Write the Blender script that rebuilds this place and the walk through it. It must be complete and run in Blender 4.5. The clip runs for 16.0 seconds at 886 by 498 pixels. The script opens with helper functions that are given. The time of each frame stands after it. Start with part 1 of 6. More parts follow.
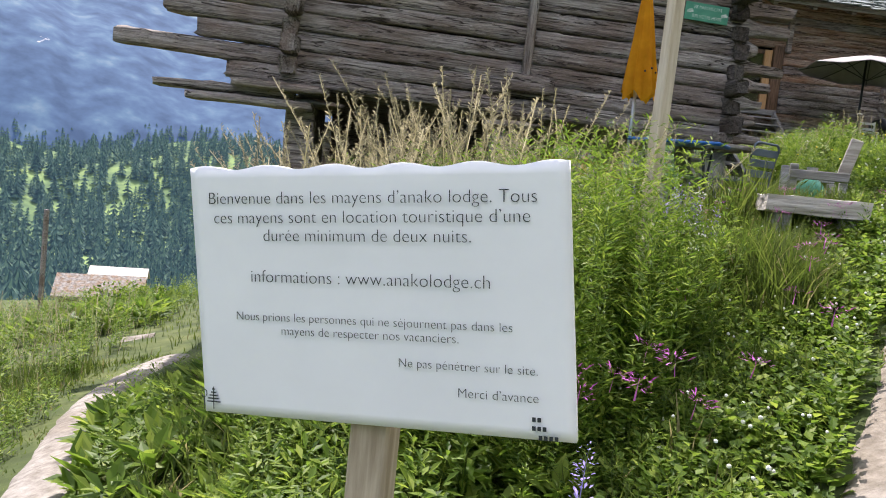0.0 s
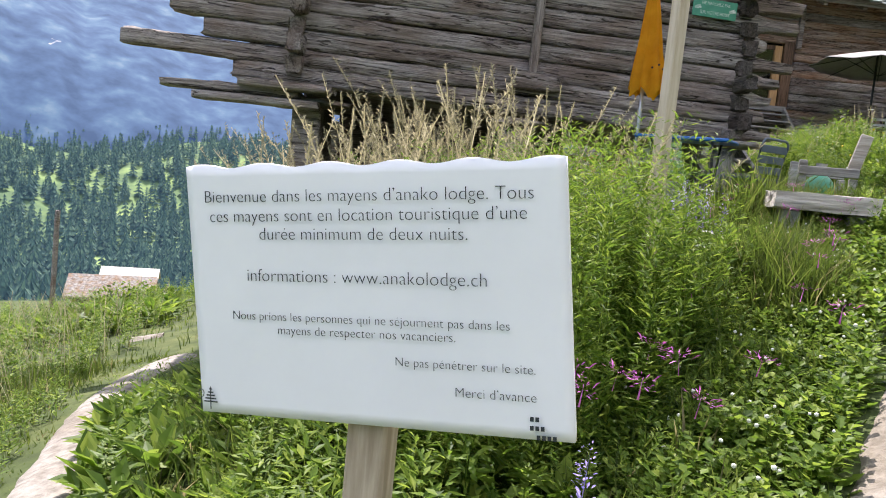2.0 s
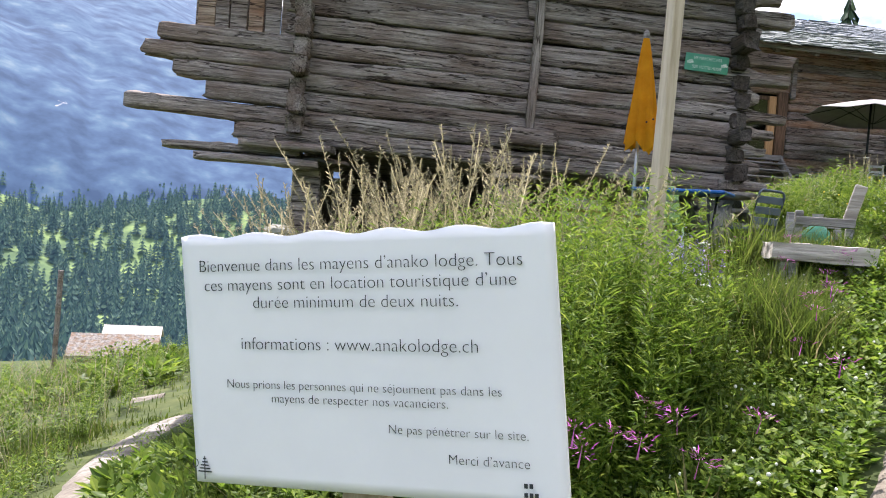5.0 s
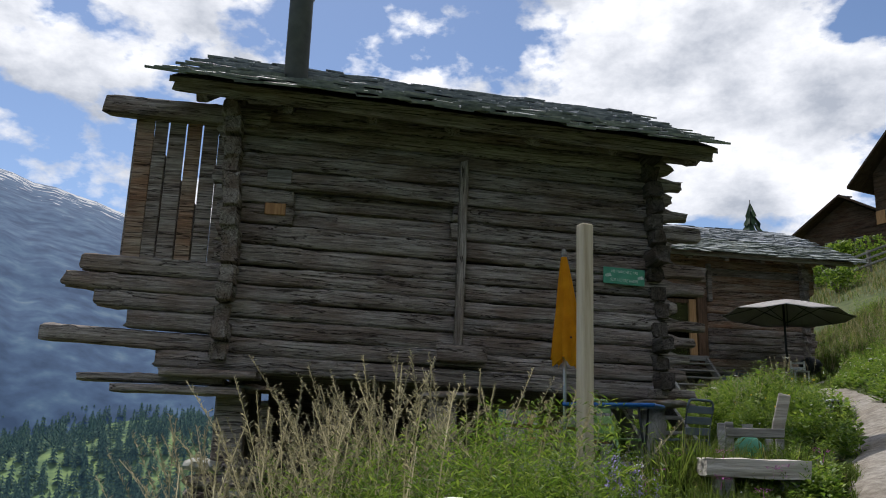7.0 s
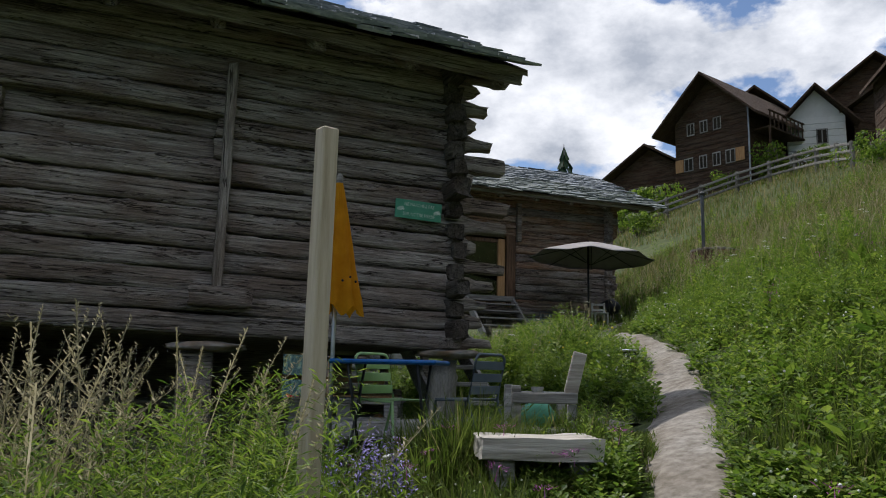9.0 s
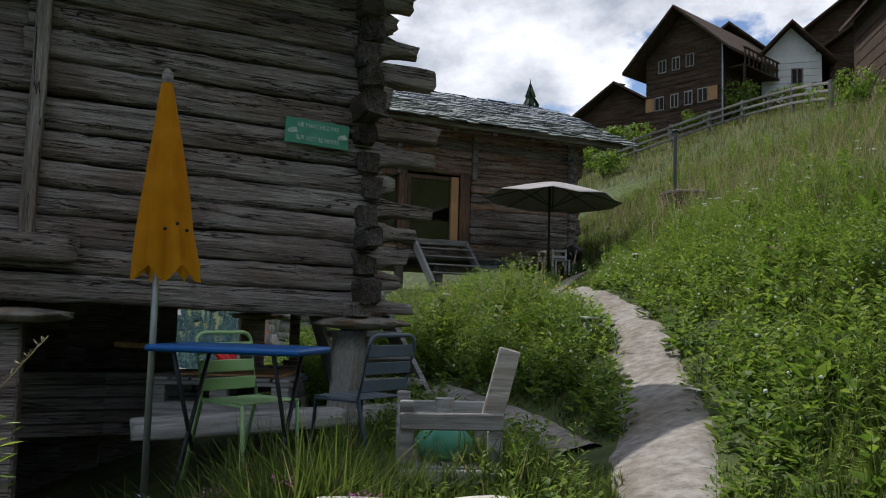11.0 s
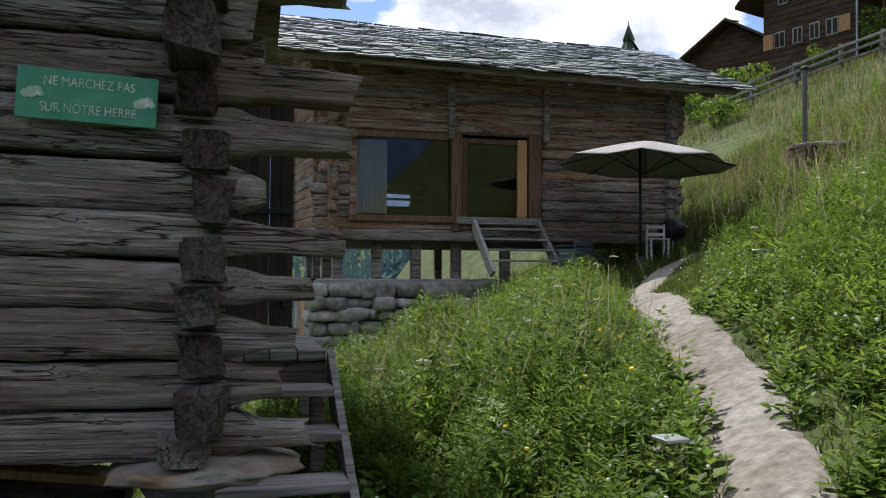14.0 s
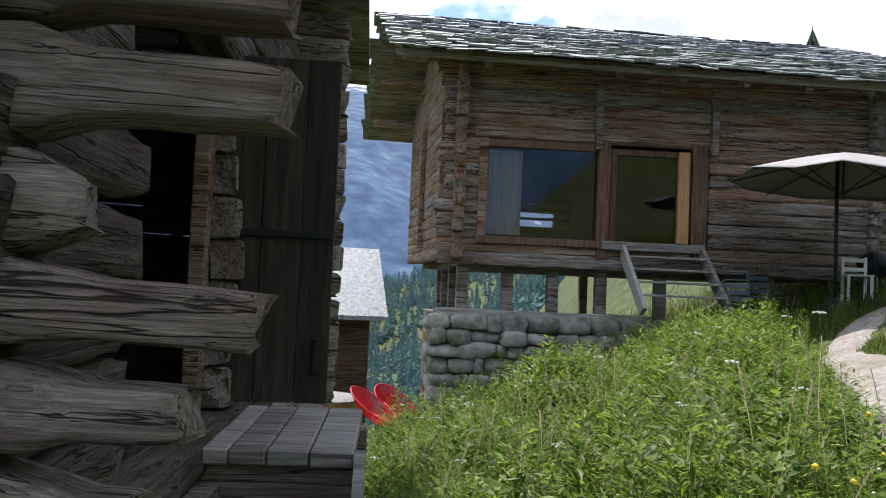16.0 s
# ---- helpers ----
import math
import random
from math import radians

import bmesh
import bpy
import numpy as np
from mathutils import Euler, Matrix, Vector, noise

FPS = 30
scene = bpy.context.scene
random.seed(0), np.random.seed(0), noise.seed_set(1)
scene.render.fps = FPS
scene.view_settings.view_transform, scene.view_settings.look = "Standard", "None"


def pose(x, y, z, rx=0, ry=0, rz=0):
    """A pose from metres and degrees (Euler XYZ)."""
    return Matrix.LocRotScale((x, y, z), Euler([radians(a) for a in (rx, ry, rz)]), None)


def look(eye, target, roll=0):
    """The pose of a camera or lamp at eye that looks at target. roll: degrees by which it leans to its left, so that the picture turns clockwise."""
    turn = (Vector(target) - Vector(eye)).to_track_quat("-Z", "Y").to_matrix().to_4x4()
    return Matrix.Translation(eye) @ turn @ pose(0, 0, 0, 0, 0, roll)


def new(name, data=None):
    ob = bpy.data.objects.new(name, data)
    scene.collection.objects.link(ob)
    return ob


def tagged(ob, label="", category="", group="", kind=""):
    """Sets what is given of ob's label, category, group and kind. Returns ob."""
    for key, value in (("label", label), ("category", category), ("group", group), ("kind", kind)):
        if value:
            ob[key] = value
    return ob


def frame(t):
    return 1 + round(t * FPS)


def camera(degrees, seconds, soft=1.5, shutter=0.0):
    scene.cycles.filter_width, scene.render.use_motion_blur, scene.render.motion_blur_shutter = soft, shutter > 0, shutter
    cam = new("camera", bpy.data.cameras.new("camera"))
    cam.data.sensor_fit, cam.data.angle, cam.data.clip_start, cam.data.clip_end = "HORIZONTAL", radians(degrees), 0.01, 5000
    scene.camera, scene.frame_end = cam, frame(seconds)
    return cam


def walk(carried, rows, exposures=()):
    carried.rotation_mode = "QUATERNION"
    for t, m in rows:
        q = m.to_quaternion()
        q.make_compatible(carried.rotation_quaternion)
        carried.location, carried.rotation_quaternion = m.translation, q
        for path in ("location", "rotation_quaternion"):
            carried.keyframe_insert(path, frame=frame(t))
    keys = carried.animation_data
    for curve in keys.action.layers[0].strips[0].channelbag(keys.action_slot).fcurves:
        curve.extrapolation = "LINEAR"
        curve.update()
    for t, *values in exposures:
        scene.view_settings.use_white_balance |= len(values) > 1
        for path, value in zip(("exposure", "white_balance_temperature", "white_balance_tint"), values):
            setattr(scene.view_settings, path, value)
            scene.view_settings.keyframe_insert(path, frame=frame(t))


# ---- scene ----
cam = camera(58.5, 16.0, 1.0)
METRES, EYE, TILT, LEAN, TURN = 9.4, 1.5, 0.0, 0.0, -8.6
ROWS = [
    (0.0, 0.0, 0.0, 0.0, 0.55, -5.43, -5.78),
    (0.5, 0.0001, -0.0003, -0.0001, 0.11, -4.86, -5.82),
    (1.0, 0.0015, 0.0001, -0.0, 0.62, -4.81, -5.57),
    (1.5, 0.0033, 0.0016, -0.0001, 1.18, -5.21, -5.27),
    (2.0, 0.0033, 0.0023, -0.0002, 1.25, -5.57, -5.45),
    (2.5, 0.0036, 0.0032, -0.0006, 1.68, -6.07, -5.21),
    (3.0, 0.0038, 0.0024, 0.0003, 1.68, -5.86, -5.27),
    (5.5, 0.0068, -0.0014, 0.0065, 1.2, 1.99, -3.67),
    (6.0, 0.0077, -0.0055, 0.0139, 0.81, 10.24, -2.01),
    (6.5, 0.0081, -0.0053, 0.0179, -0.17, 13.99, -1.63),
    (7.0, 0.0135, 0.0067, 0.0186, -2.95, 13.39, -1.7),
    (7.5, 0.0319, 0.0336, 0.0239, -7.99, 12.27, -1.7),
    (8.0, 0.0426, 0.0672, 0.0296, -10.93, 11.16, -1.42),
    (8.5, 0.0552, 0.1045, 0.0367, -14.47, 9.84, -1.0),
    (9.0, 0.0838, 0.1426, 0.0443, -15.78, 9.05, -1.17),
    (9.5, 0.1083, 0.1883, 0.0503, -15.57, 8.38, -1.27),
    (10.0, 0.1339, 0.2345, 0.0561, -17.7, 7.15, -1.59),
    (12.5, 0.2816, 0.4771, 0.1172, -17.84, 2.94, -1.47),
    (13.0, 0.3152, 0.529, 0.1297, -16.19, 2.62, -1.45),
    (13.5, 0.3487, 0.5843, 0.1418, -13.37, 1.7, -1.16),
    (14.0, 0.3768, 0.6388, 0.1543, -10.44, 1.6, -0.3),
    (14.5, 0.4, 0.6919, 0.163, -9.61, 3.19, -1.02),
    (15.0, 0.4222, 0.745, 0.1709, -7.78, 3.24, -1.88),
    (15.5, 0.4286, 0.7961, 0.1729, -1.06, 2.56, -2.31),
    (16.0, 0.4387, 0.8405, 0.1755, 0.7, 2.67, -2.47),
]
EXPOSURES = [(0.0, 1.5, 6400, 19), (1.0, 1.65, 6400, 19), (5.3, 1.65, 6300, 19), (5.7, 1.3, 6400, 16), (6.5, 0.5, 6250, 12), (7.0, 0.25, 6250, 12), (10.0, 0.15, 6150, 12), (12.5, 0.55, 6150, 12), (15.0, 0.7, 6150, 14), (15.5, 0.65, 6150, 14), (16.0, 1.15, 6150, 14)]
walk(cam, [(t, pose(0, 0, EYE, TILT, LEAN, TURN) @ pose(METRES * x, METRES * y, METRES * z, 90 + pitch, roll, yaw)) for t, x, y, z, yaw, pitch, roll in ROWS], EXPOSURES)

# ---- light: a high sun behind the barn, broken cloud ----
SUN_FROM = Vector((-0.12, 0.74, 1.15)).normalized()
sun = new("sun", bpy.data.lights.new("sun", "SUN"))
sun.data.energy, sun.data.angle, sun.data.color = 3.2, radians(0.6), (1.0, 0.95, 0.86)
sun.matrix_world = look(SUN_FROM * 60, (0, 0, 0))

world = bpy.data.worlds.new("sky")
scene.world = world
world.use_nodes = True
nt = world.node_tree
nt.nodes.clear()


def wn(kind, **settings):
    n = nt.nodes.new(kind)
    for key, value in settings.items():
        n.inputs[key.replace("_", " ")].default_value = value
    return n


sky = nt.nodes.new("ShaderNodeTexSky")
sky.sky_type, sky.sun_disc = "NISHITA", False
sky.sun_elevation = math.asin(SUN_FROM.z)
sky.sun_rotation = math.atan2(SUN_FROM.x, SUN_FROM.y)
sky.altitude = 1700
coord = nt.nodes.new("ShaderNodeTexCoord")
mapping = nt.nodes.new("ShaderNodeMapping")
mapping.inputs["Scale"].default_value = (1.0, 1.0, 1.7)
mapping.inputs["Location"].default_value = (0.35, 0.2, 0.55)
cloud = wn("ShaderNodeTexNoise", Scale=3.6, Detail=10.0, Roughness=0.56, Distortion=0.0)
cover = nt.nodes.new("ShaderNodeValToRGB")
cover.color_ramp.elements[0].position, cover.color_ramp.elements[1].position = 0.458, 0.503
shade = wn("ShaderNodeTexNoise", Scale=5.2, Detail=9.0, Roughness=0.6)
tone = nt.nodes.new("ShaderNodeValToRGB")
tone.color_ramp.elements[0].position, tone.color_ramp.elements[1].position = 0.36, 0.60
tone.color_ramp.elements[0].color, tone.color_ramp.elements[1].color = (0.40, 0.43, 0.48, 1), (0.95, 0.95, 0.95, 1)
sky_level = wn("ShaderNodeMixRGB", Fac=1.0, Color2=(0.10, 0.10, 0.10, 1))
sky_level.blend_type = "MULTIPLY"
mix = nt.nodes.new("ShaderNodeMixRGB")
back = wn("ShaderNodeBackground", Strength=1.0)
out = nt.nodes.new("ShaderNodeOutputWorld")
link = nt.links.new
link(coord.outputs["Generated"], mapping.inputs["Vector"])
link(mapping.outputs["Vector"], cloud.inputs["Vector"])
link(mapping.outputs["Vector"], shade.inputs["Vector"])
link(cloud.outputs["Fac"], cover.inputs["Fac"])
link(shade.outputs["Fac"], tone.inputs["Fac"])
link(sky.outputs["Color"], sky_level.inputs["Color1"])
link(cover.outputs["Color"], mix.inputs["Fac"])
link(sky_level.outputs["Color"], mix.inputs["Color1"])
link(tone.outputs["Color"], mix.inputs["Color2"])
link(mix.outputs["Color"], back.inputs["Color"])
link(back.outputs["Background"], out.inputs["Surface"])


# ---- materials ----
def base_material(name, rough=0.8, metal=0.0):
    m = bpy.data.materials.new(name)
    m.use_nodes = True
    b = m.node_tree.nodes["Principled BSDF"]
    b.inputs["Roughness"].default_value, b.inputs["Metallic"].default_value = rough, metal
    b.inputs["Specular IOR Level"].default_value = 0.3
    return m, m.node_tree, b


def ramp(tree, stops):
    r = tree.nodes.new("ShaderNodeValToRGB")
    e = r.color_ramp.elements
    e[0].position, e[0].color = stops[0][0], (*stops[0][1], 1)
    e[1].position, e[1].color = stops[-1][0], (*stops[-1][1], 1)
    for p, c in stops[1:-1]:
        k = e.new(p)
        k.color = (*c, 1)
    return r


def spread(name, stops, scale=8.0, stretch=(1, 1, 1), rough=0.8, metal=0.0, bump=0.3, detail=6.0, space="Object", island=False, leafy=False, depth=0.02, blotch=None):
    """A surface whose colour runs through stops by stretched noise, shifted for each object, with relief from the same noise."""
    m, t, b = base_material(name, rough, metal)
    tc = t.nodes.new("ShaderNodeTexCoord")
    mp = t.nodes.new("ShaderNodeMapping")
    mp.inputs["Scale"].default_value = stretch
    nz = t.nodes.new("ShaderNodeTexNoise")
    nz.inputs["Scale"].default_value, nz.inputs["Detail"].default_value, nz.inputs["Roughness"].default_value = scale, detail, 0.62
    t.links.new(tc.outputs[space], mp.inputs["Vector"])
    if island:
        who = t.nodes.new("ShaderNodeNewGeometry").outputs["Random Per Island"]
    else:
        who = t.nodes.new("ShaderNodeObjectInfo").outputs["Random"]
    shift = t.nodes.new("ShaderNodeMath")
    shift.operation = "MULTIPLY"
    shift.inputs[1].default_value = 37.0
    t.links.new(who, shift.inputs[0])
    t.links.new(shift.outputs[0], mp.inputs["Location"])
    t.links.new(mp.outputs["Vector"], nz.inputs["Vector"])
    r = ramp(t, stops)
    add = t.nodes.new("ShaderNodeMath")
    add.operation = "MULTIPLY_ADD"
    add.inputs[1].default_value, add.inputs[2].default_value = 0.22, -0.11
    t.links.new(who, add.inputs[0])
    plus = t.nodes.new("ShaderNodeMath")
    t.links.new(add.outputs[0], plus.inputs[0])
    t.links.new(nz.outputs["Fac"], plus.inputs[1])
    t.links.new(plus.outputs[0], r.inputs["Fac"])
    colour = r.outputs["Color"]
    if blotch:
        big = t.nodes.new("ShaderNodeTexNoise")
        big.inputs["Scale"].default_value, big.inputs["Detail"].default_value = blotch[0], 3.0
        t.links.new(tc.outputs[space], big.inputs["Vector"])
        br = ramp(t, ((0.4, (1, 1, 1)), (0.65, blotch[1])))
        t.links.new(big.outputs["Fac"], br.inputs["Fac"])
        mx = t.nodes.new("ShaderNodeMixRGB")
        mx.blend_type = "MULTIPLY"
        mx.inputs["Fac"].default_value = 1.0
        t.links.new(colour, mx.inputs["Color1"])
        t.links.new(br.outputs["Color"], mx.inputs["Color2"])
        colour = mx.outputs["Color"]
    t.links.new(colour, b.inputs["Base Color"])
    if bump:
        bp = t.nodes.new("ShaderNodeBump")
        bp.inputs["Strength"].default_value, bp.inputs["Distance"].default_value = bump, depth
        t.links.new(nz.outputs["Fac"], bp.inputs["Height"])
        t.links.new(bp.outputs["Normal"], b.inputs["Normal"])
    if leafy:
        tr = t.nodes.new("ShaderNodeBsdfTranslucent")
        t.links.new(colour, tr.inputs["Color"])
        ms = t.nodes.new("ShaderNodeMixShader")
        ms.inputs["Fac"].default_value = 0.55
        t.links.new(b.outputs["BSDF"], ms.inputs[1])
        t.links.new(tr.outputs["BSDF"], ms.inputs[2])
        t.links.new(ms.outputs["Shader"], t.nodes["Material Output"].inputs["Surface"])
    return m


def log_material(name, dark, mid, pale, warm):
    """Old hewn timber: fine grain along x, long splits, pale weathered streaks and brown stains."""
    m, t, b = base_material(name, 0.9)
    tc = t.nodes.new("ShaderNodeTexCoord")
    info = t.nodes.new("ShaderNodeObjectInfo").outputs["Random"]
    shift = t.nodes.new("ShaderNodeMath")
    shift.operation = "MULTIPLY"
    shift.inputs[1].default_value = 41.0
    t.links.new(info, shift.inputs[0])

    def layer(stretch, scale, detail, rough, distort=0.0):
        mp = t.nodes.new("ShaderNodeMapping")
        mp.inputs["Scale"].default_value = stretch
        nz = t.nodes.new("ShaderNodeTexNoise")
        nz.inputs["Scale"].default_value, nz.inputs["Detail"].default_value = scale, detail
        nz.inputs["Roughness"].default_value, nz.inputs["Distortion"].default_value = rough, distort
        t.links.new(tc.outputs["Object"], mp.inputs["Vector"])
        t.links.new(shift.outputs[0], mp.inputs["Location"])
        t.links.new(mp.outputs["Vector"], nz.inputs["Vector"])
        return nz.outputs["Fac"]

    def blend(mode, fac, a, c):
        mx = t.nodes.new("ShaderNodeMixRGB")
        mx.blend_type = mode
        for socket, value in (("Fac", fac), ("Color1", a), ("Color2", c)):
            if isinstance(value, (float, tuple)):
                mx.inputs[socket].default_value = value
            else:
                t.links.new(value, mx.inputs[socket])
        return mx.outputs["Color"]

    def graded(value, stops):
        r = ramp(t, stops)
        t.links.new(value, r.inputs["Fac"])
        return r.outputs["Color"]

    grain = layer((1.1, 26, 26), 2.2, 9, 0.7, 0.3)
    streak = layer((0.45, 7, 7), 2.0, 5, 0.6, 0.6)
    split = layer((0.3, 6, 6), 1.6, 4, 0.55, 0.15)
    stain = layer((0.8, 2.5, 2.5), 1.3, 4, 0.6)
    colour = graded(grain, ((0.30, dark), (0.50, mid), (0.72, pale)))
    colour = blend("MIX", graded(streak, ((0.46, (0, 0, 0)), (0.68, (0.42, 0.42, 0.42)))), colour, (*pale, 1))
    colour = blend("MULTIPLY", graded(stain, ((0.42, (0, 0, 0)), (0.62, (1, 1, 1)))), colour, (*warm, 1))
    crack = graded(split, ((0.488, (0, 0, 0)), (0.497, (1, 1, 1)), (0.503, (1, 1, 1)), (0.512, (0, 0, 0))))
    check = graded(layer((0.22, 13, 13), 1.7, 3, 0.5, 0.1), ((0.492, (0, 0, 0)), (0.498, (0.8, 0.8, 0.8)), (0.502, (0.8, 0.8, 0.8)), (0.508, (0, 0, 0))))
    fibre = layer((2.5, 90, 90), 2.4, 6, 0.75)
    colour = blend("MULTIPLY", 1.0, colour, graded(fibre, ((0.32, (0.55, 0.53, 0.52)), (0.5, (1, 1, 1)), (0.7, (1.25, 1.22, 1.2)))))
    crack = blend("LIGHTEN", 1.0, crack, check)
    colour = blend("MULTIPLY", crack, colour, (0.16, 0.14, 0.13, 1))
    t.links.new(colour, b.inputs["Base Color"])
    high = blend("SUBTRACT", 0.9, grain, crack)
    bp = t.nodes.new("ShaderNodeBump")
    bp.inputs["Strength"].default_value, bp.inputs["Distance"].default_value = 1.0, 0.022
    t.links.new(high, bp.inputs["Height"])
    t.links.new(bp.outputs["Normal"], b.inputs["Normal"])
    return m


LOG = log_material("weathered_log", (0.12, 0.102, 0.093), (0.29, 0.252, 0.232), (0.60, 0.55, 0.51), (0.66, 0.57, 0.52))
LOG_WARM = log_material("brown_log", (0.11, 0.07, 0.05), (0.34, 0.245, 0.185), (0.62, 0.52, 0.43), (0.8, 0.6, 0.48))
# near-black copy of the weathered log, for the barn's uphill side wall
BLACKLOG = log_material("near_black_log", (0.035, 0.03, 0.027), (0.10, 0.087, 0.078), (0.25, 0.22, 0.20), (0.66, 0.57, 0.52))
DARKLOG = log_material("dark_chalet_timber", (0.03, 0.02, 0.014), (0.085, 0.055, 0.038), (0.17, 0.12, 0.085), (0.8, 0.65, 0.55))
GREYWOOD = spread("grey_wood", ((0.3, (0.13, 0.12, 0.11)), (0.5, (0.29, 0.275, 0.26)), (0.7, (0.45, 0.43, 0.41))), 3.0, (0.7, 12, 12), 0.85, 0, 0.5, 8)
BENCHWOOD = spread("bleached_wood", ((0.3, (0.24, 0.21, 0.18)), (0.5, (0.46, 0.42, 0.37)), (0.7, (0.62, 0.58, 0.53))), 3.0, (0.7, 9, 9), 0.8, 0, 0.7, 8)
POSTWOOD = spread("pale_post_wood", ((0.3, (0.30, 0.235, 0.165)), (0.5, (0.47, 0.39, 0.29)), (0.7, (0.58, 0.50, 0.395))), 3.0, (9, 9, 0.7), 0.75, 0, 0.3, 8)
STUMPWOOD = spread("grey_stump_wood", ((0.3, (0.10, 0.092, 0.083)), (0.5, (0.22, 0.205, 0.185)), (0.7, (0.34, 0.32, 0.29))), 3.0, (12, 12, 0.7), 0.85, 0, 0.6, 8)
DOORWOOD = spread("red_brown_wood", ((0.3, (0.05, 0.028, 0.017)), (0.5, (0.13, 0.072, 0.042)), (0.7, (0.22, 0.13, 0.08))), 3.0, (9, 9, 0.8), 0.6, 0, 0.4, 8)
NEWWOOD = spread("fresh_larch", ((0.3, (0.30, 0.15, 0.06)), (0.5, (0.44, 0.24, 0.10)), (0.7, (0.55, 0.33, 0.16))), 3.0, (9, 9, 0.8), 0.55, 0, 0.2, 8)
SHUTTER = spread("dark_shutter_wood", ((0.3, (0.02, 0.017, 0.015)), (0.55, (0.045, 0.036, 0.03)), (0.75, (0.085, 0.068, 0.056))), 3.0, (9, 9, 0.6), 0.8, 0, 0.5, 8)
SLATE = spread("roof_slate", ((0.3, (0.10, 0.115, 0.13)), (0.5, (0.22, 0.24, 0.26)), (0.72, (0.38, 0.39, 0.40))), 7.0, (1, 1, 1), 0.55, 0, 0.5, 6, blotch=(1.2, (0.75, 0.78, 0.62)))
SLATES = spread("roof_slate_far", ((0.3, (0.10, 0.115, 0.13)), (0.5, (0.22, 0.24, 0.26)), (0.72, (0.38, 0.39, 0.40))), 7.0, (1, 1, 1), 0.55, 0, 0.5, 6, island=True)
STONE = spread("field_stone", ((0.3, (0.16, 0.16, 0.155)), (0.5, (0.34, 0.335, 0.32)), (0.72, (0.52, 0.51, 0.48))), 6.0, (1, 1, 1), 0.9, 0, 0.8, 8, blotch=(4, (0.7, 0.72, 0.6)))
STADDLE = spread("lichened_slab", ((0.3, (0.10, 0.095, 0.088)), (0.5, (0.22, 0.205, 0.19)), (0.72, (0.36, 0.34, 0.31))), 7.0, (1, 1, 1), 0.9, 0, 0.9, 9, blotch=(3, (0.85, 0.6, 0.42)))
SOIL = spread("path_gravel", ((0.3, (0.17, 0.15, 0.125)), (0.5, (0.28, 0.255, 0.225)), (0.7, (0.40, 0.37, 0.33))), 14.0, (1, 1, 1), 0.95, 0, 0.8, 9, blotch=(1.2, (0.72, 0.68, 0.62)))
GROUND = spread("meadow_soil", ((0.3, (0.025, 0.034, 0.010)), (0.5, (0.05, 0.07, 0.018)), (0.7, (0.10, 0.115, 0.035))), 2.2, (1, 1, 1), 0.95, 0, 0.6, 9)
GRASS = spread("grass_blades", ((0.3, (0.045, 0.075, 0.011)), (0.5, (0.092, 0.138, 0.02)), (0.7, (0.17, 0.21, 0.042))), 0.9, (1, 1, 1), 0.6, 0, 0, 3, island=True, leafy=True)
GRASS_DRY = spread("dry_grass", ((0.3, (0.12, 0.115, 0.042)), (0.5, (0.21, 0.19, 0.078)), (0.7, (0.33, 0.28, 0.15))), 1.5, (1, 1, 1), 0.7, 0, 0, 3, island=True, leafy=True)
STRAW = spread("straw_seed_heads", ((0.3, (0.20, 0.185, 0.10)), (0.5, (0.34, 0.30, 0.18)), (0.7, (0.50, 0.45, 0.31))), 3, (1, 1, 1), 0.8, 0, 0, 3, island=True, leafy=True)
LEAF = spread("broad_leaves", ((0.3, (0.052, 0.105, 0.013)), (0.5, (0.14, 0.23, 0.025)), (0.7, (0.31, 0.39, 0.06))), 2, (1, 1, 1), 0.5, 0, 0, 3, island=True, leafy=True)
# bluer than the near needles: distance haze is put into this colour
FARNEEDLE = spread("hazed_needles", ((0.3, (0.02, 0.05, 0.04)), (0.5, (0.055, 0.11, 0.075)), (0.7, (0.12, 0.19, 0.10))), 0.3, (1, 1, 1), 0.9, 0, 0, 3, island=True)
NEEDLE = spread("conifer_needles", ((0.3, (0.022, 0.045, 0.025)), (0.5, (0.04, 0.075, 0.038)), (0.7, (0.075, 0.115, 0.05))), 0.3, (1, 1, 1), 0.8, 0, 0, 3, island=True)
VALLEYSIDE = spread("hazed_valley_meadow", ((0.3, (0.035, 0.07, 0.03)), (0.5, (0.075, 0.13, 0.045)), (0.7, (0.19, 0.27, 0.075))), 0.03, (1, 1, 1), 0.95, 0, 0, 6)
# far wood and valley side glow faintly blue in place of haze
for far, haze_glow in ((FARNEEDLE, (0.035, 0.065, 0.11, 1)), (VALLEYSIDE, (0.03, 0.055, 0.08, 1))):
    far.node_tree.nodes["Principled BSDF"].inputs["Emission Color"].default_value = haze_glow
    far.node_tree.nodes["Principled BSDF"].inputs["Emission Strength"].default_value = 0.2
WHITEPETAL = spread("clover_white", ((0.3, (0.55, 0.55, 0.45)), (0.7, (0.8, 0.8, 0.75))), 20, rough=0.7, bump=0, island=True)
PINKPETAL = spread("thistle_pink", ((0.3, (0.42, 0.07, 0.36)), (0.7, (0.62, 0.2, 0.52))), 20, rough=0.7, bump=0, island=True)
VIOLETPETAL = spread("sage_violet", ((0.3, (0.20, 0.15, 0.42)), (0.7, (0.42, 0.36, 0.66))), 20, rough=0.7, bump=0, island=True)
YELLOWPETAL = spread("yellow_petal", ((0.3, (0.7, 0.5, 0.03)), (0.7, (0.8, 0.65, 0.05))), 20, rough=0.7, bump=0, island=True)
BOARD = spread("white_board", ((0.3, (0.82, 0.82, 0.84)), (0.7, (0.87, 0.87, 0.89))), 3, rough=0.5, bump=0.05)
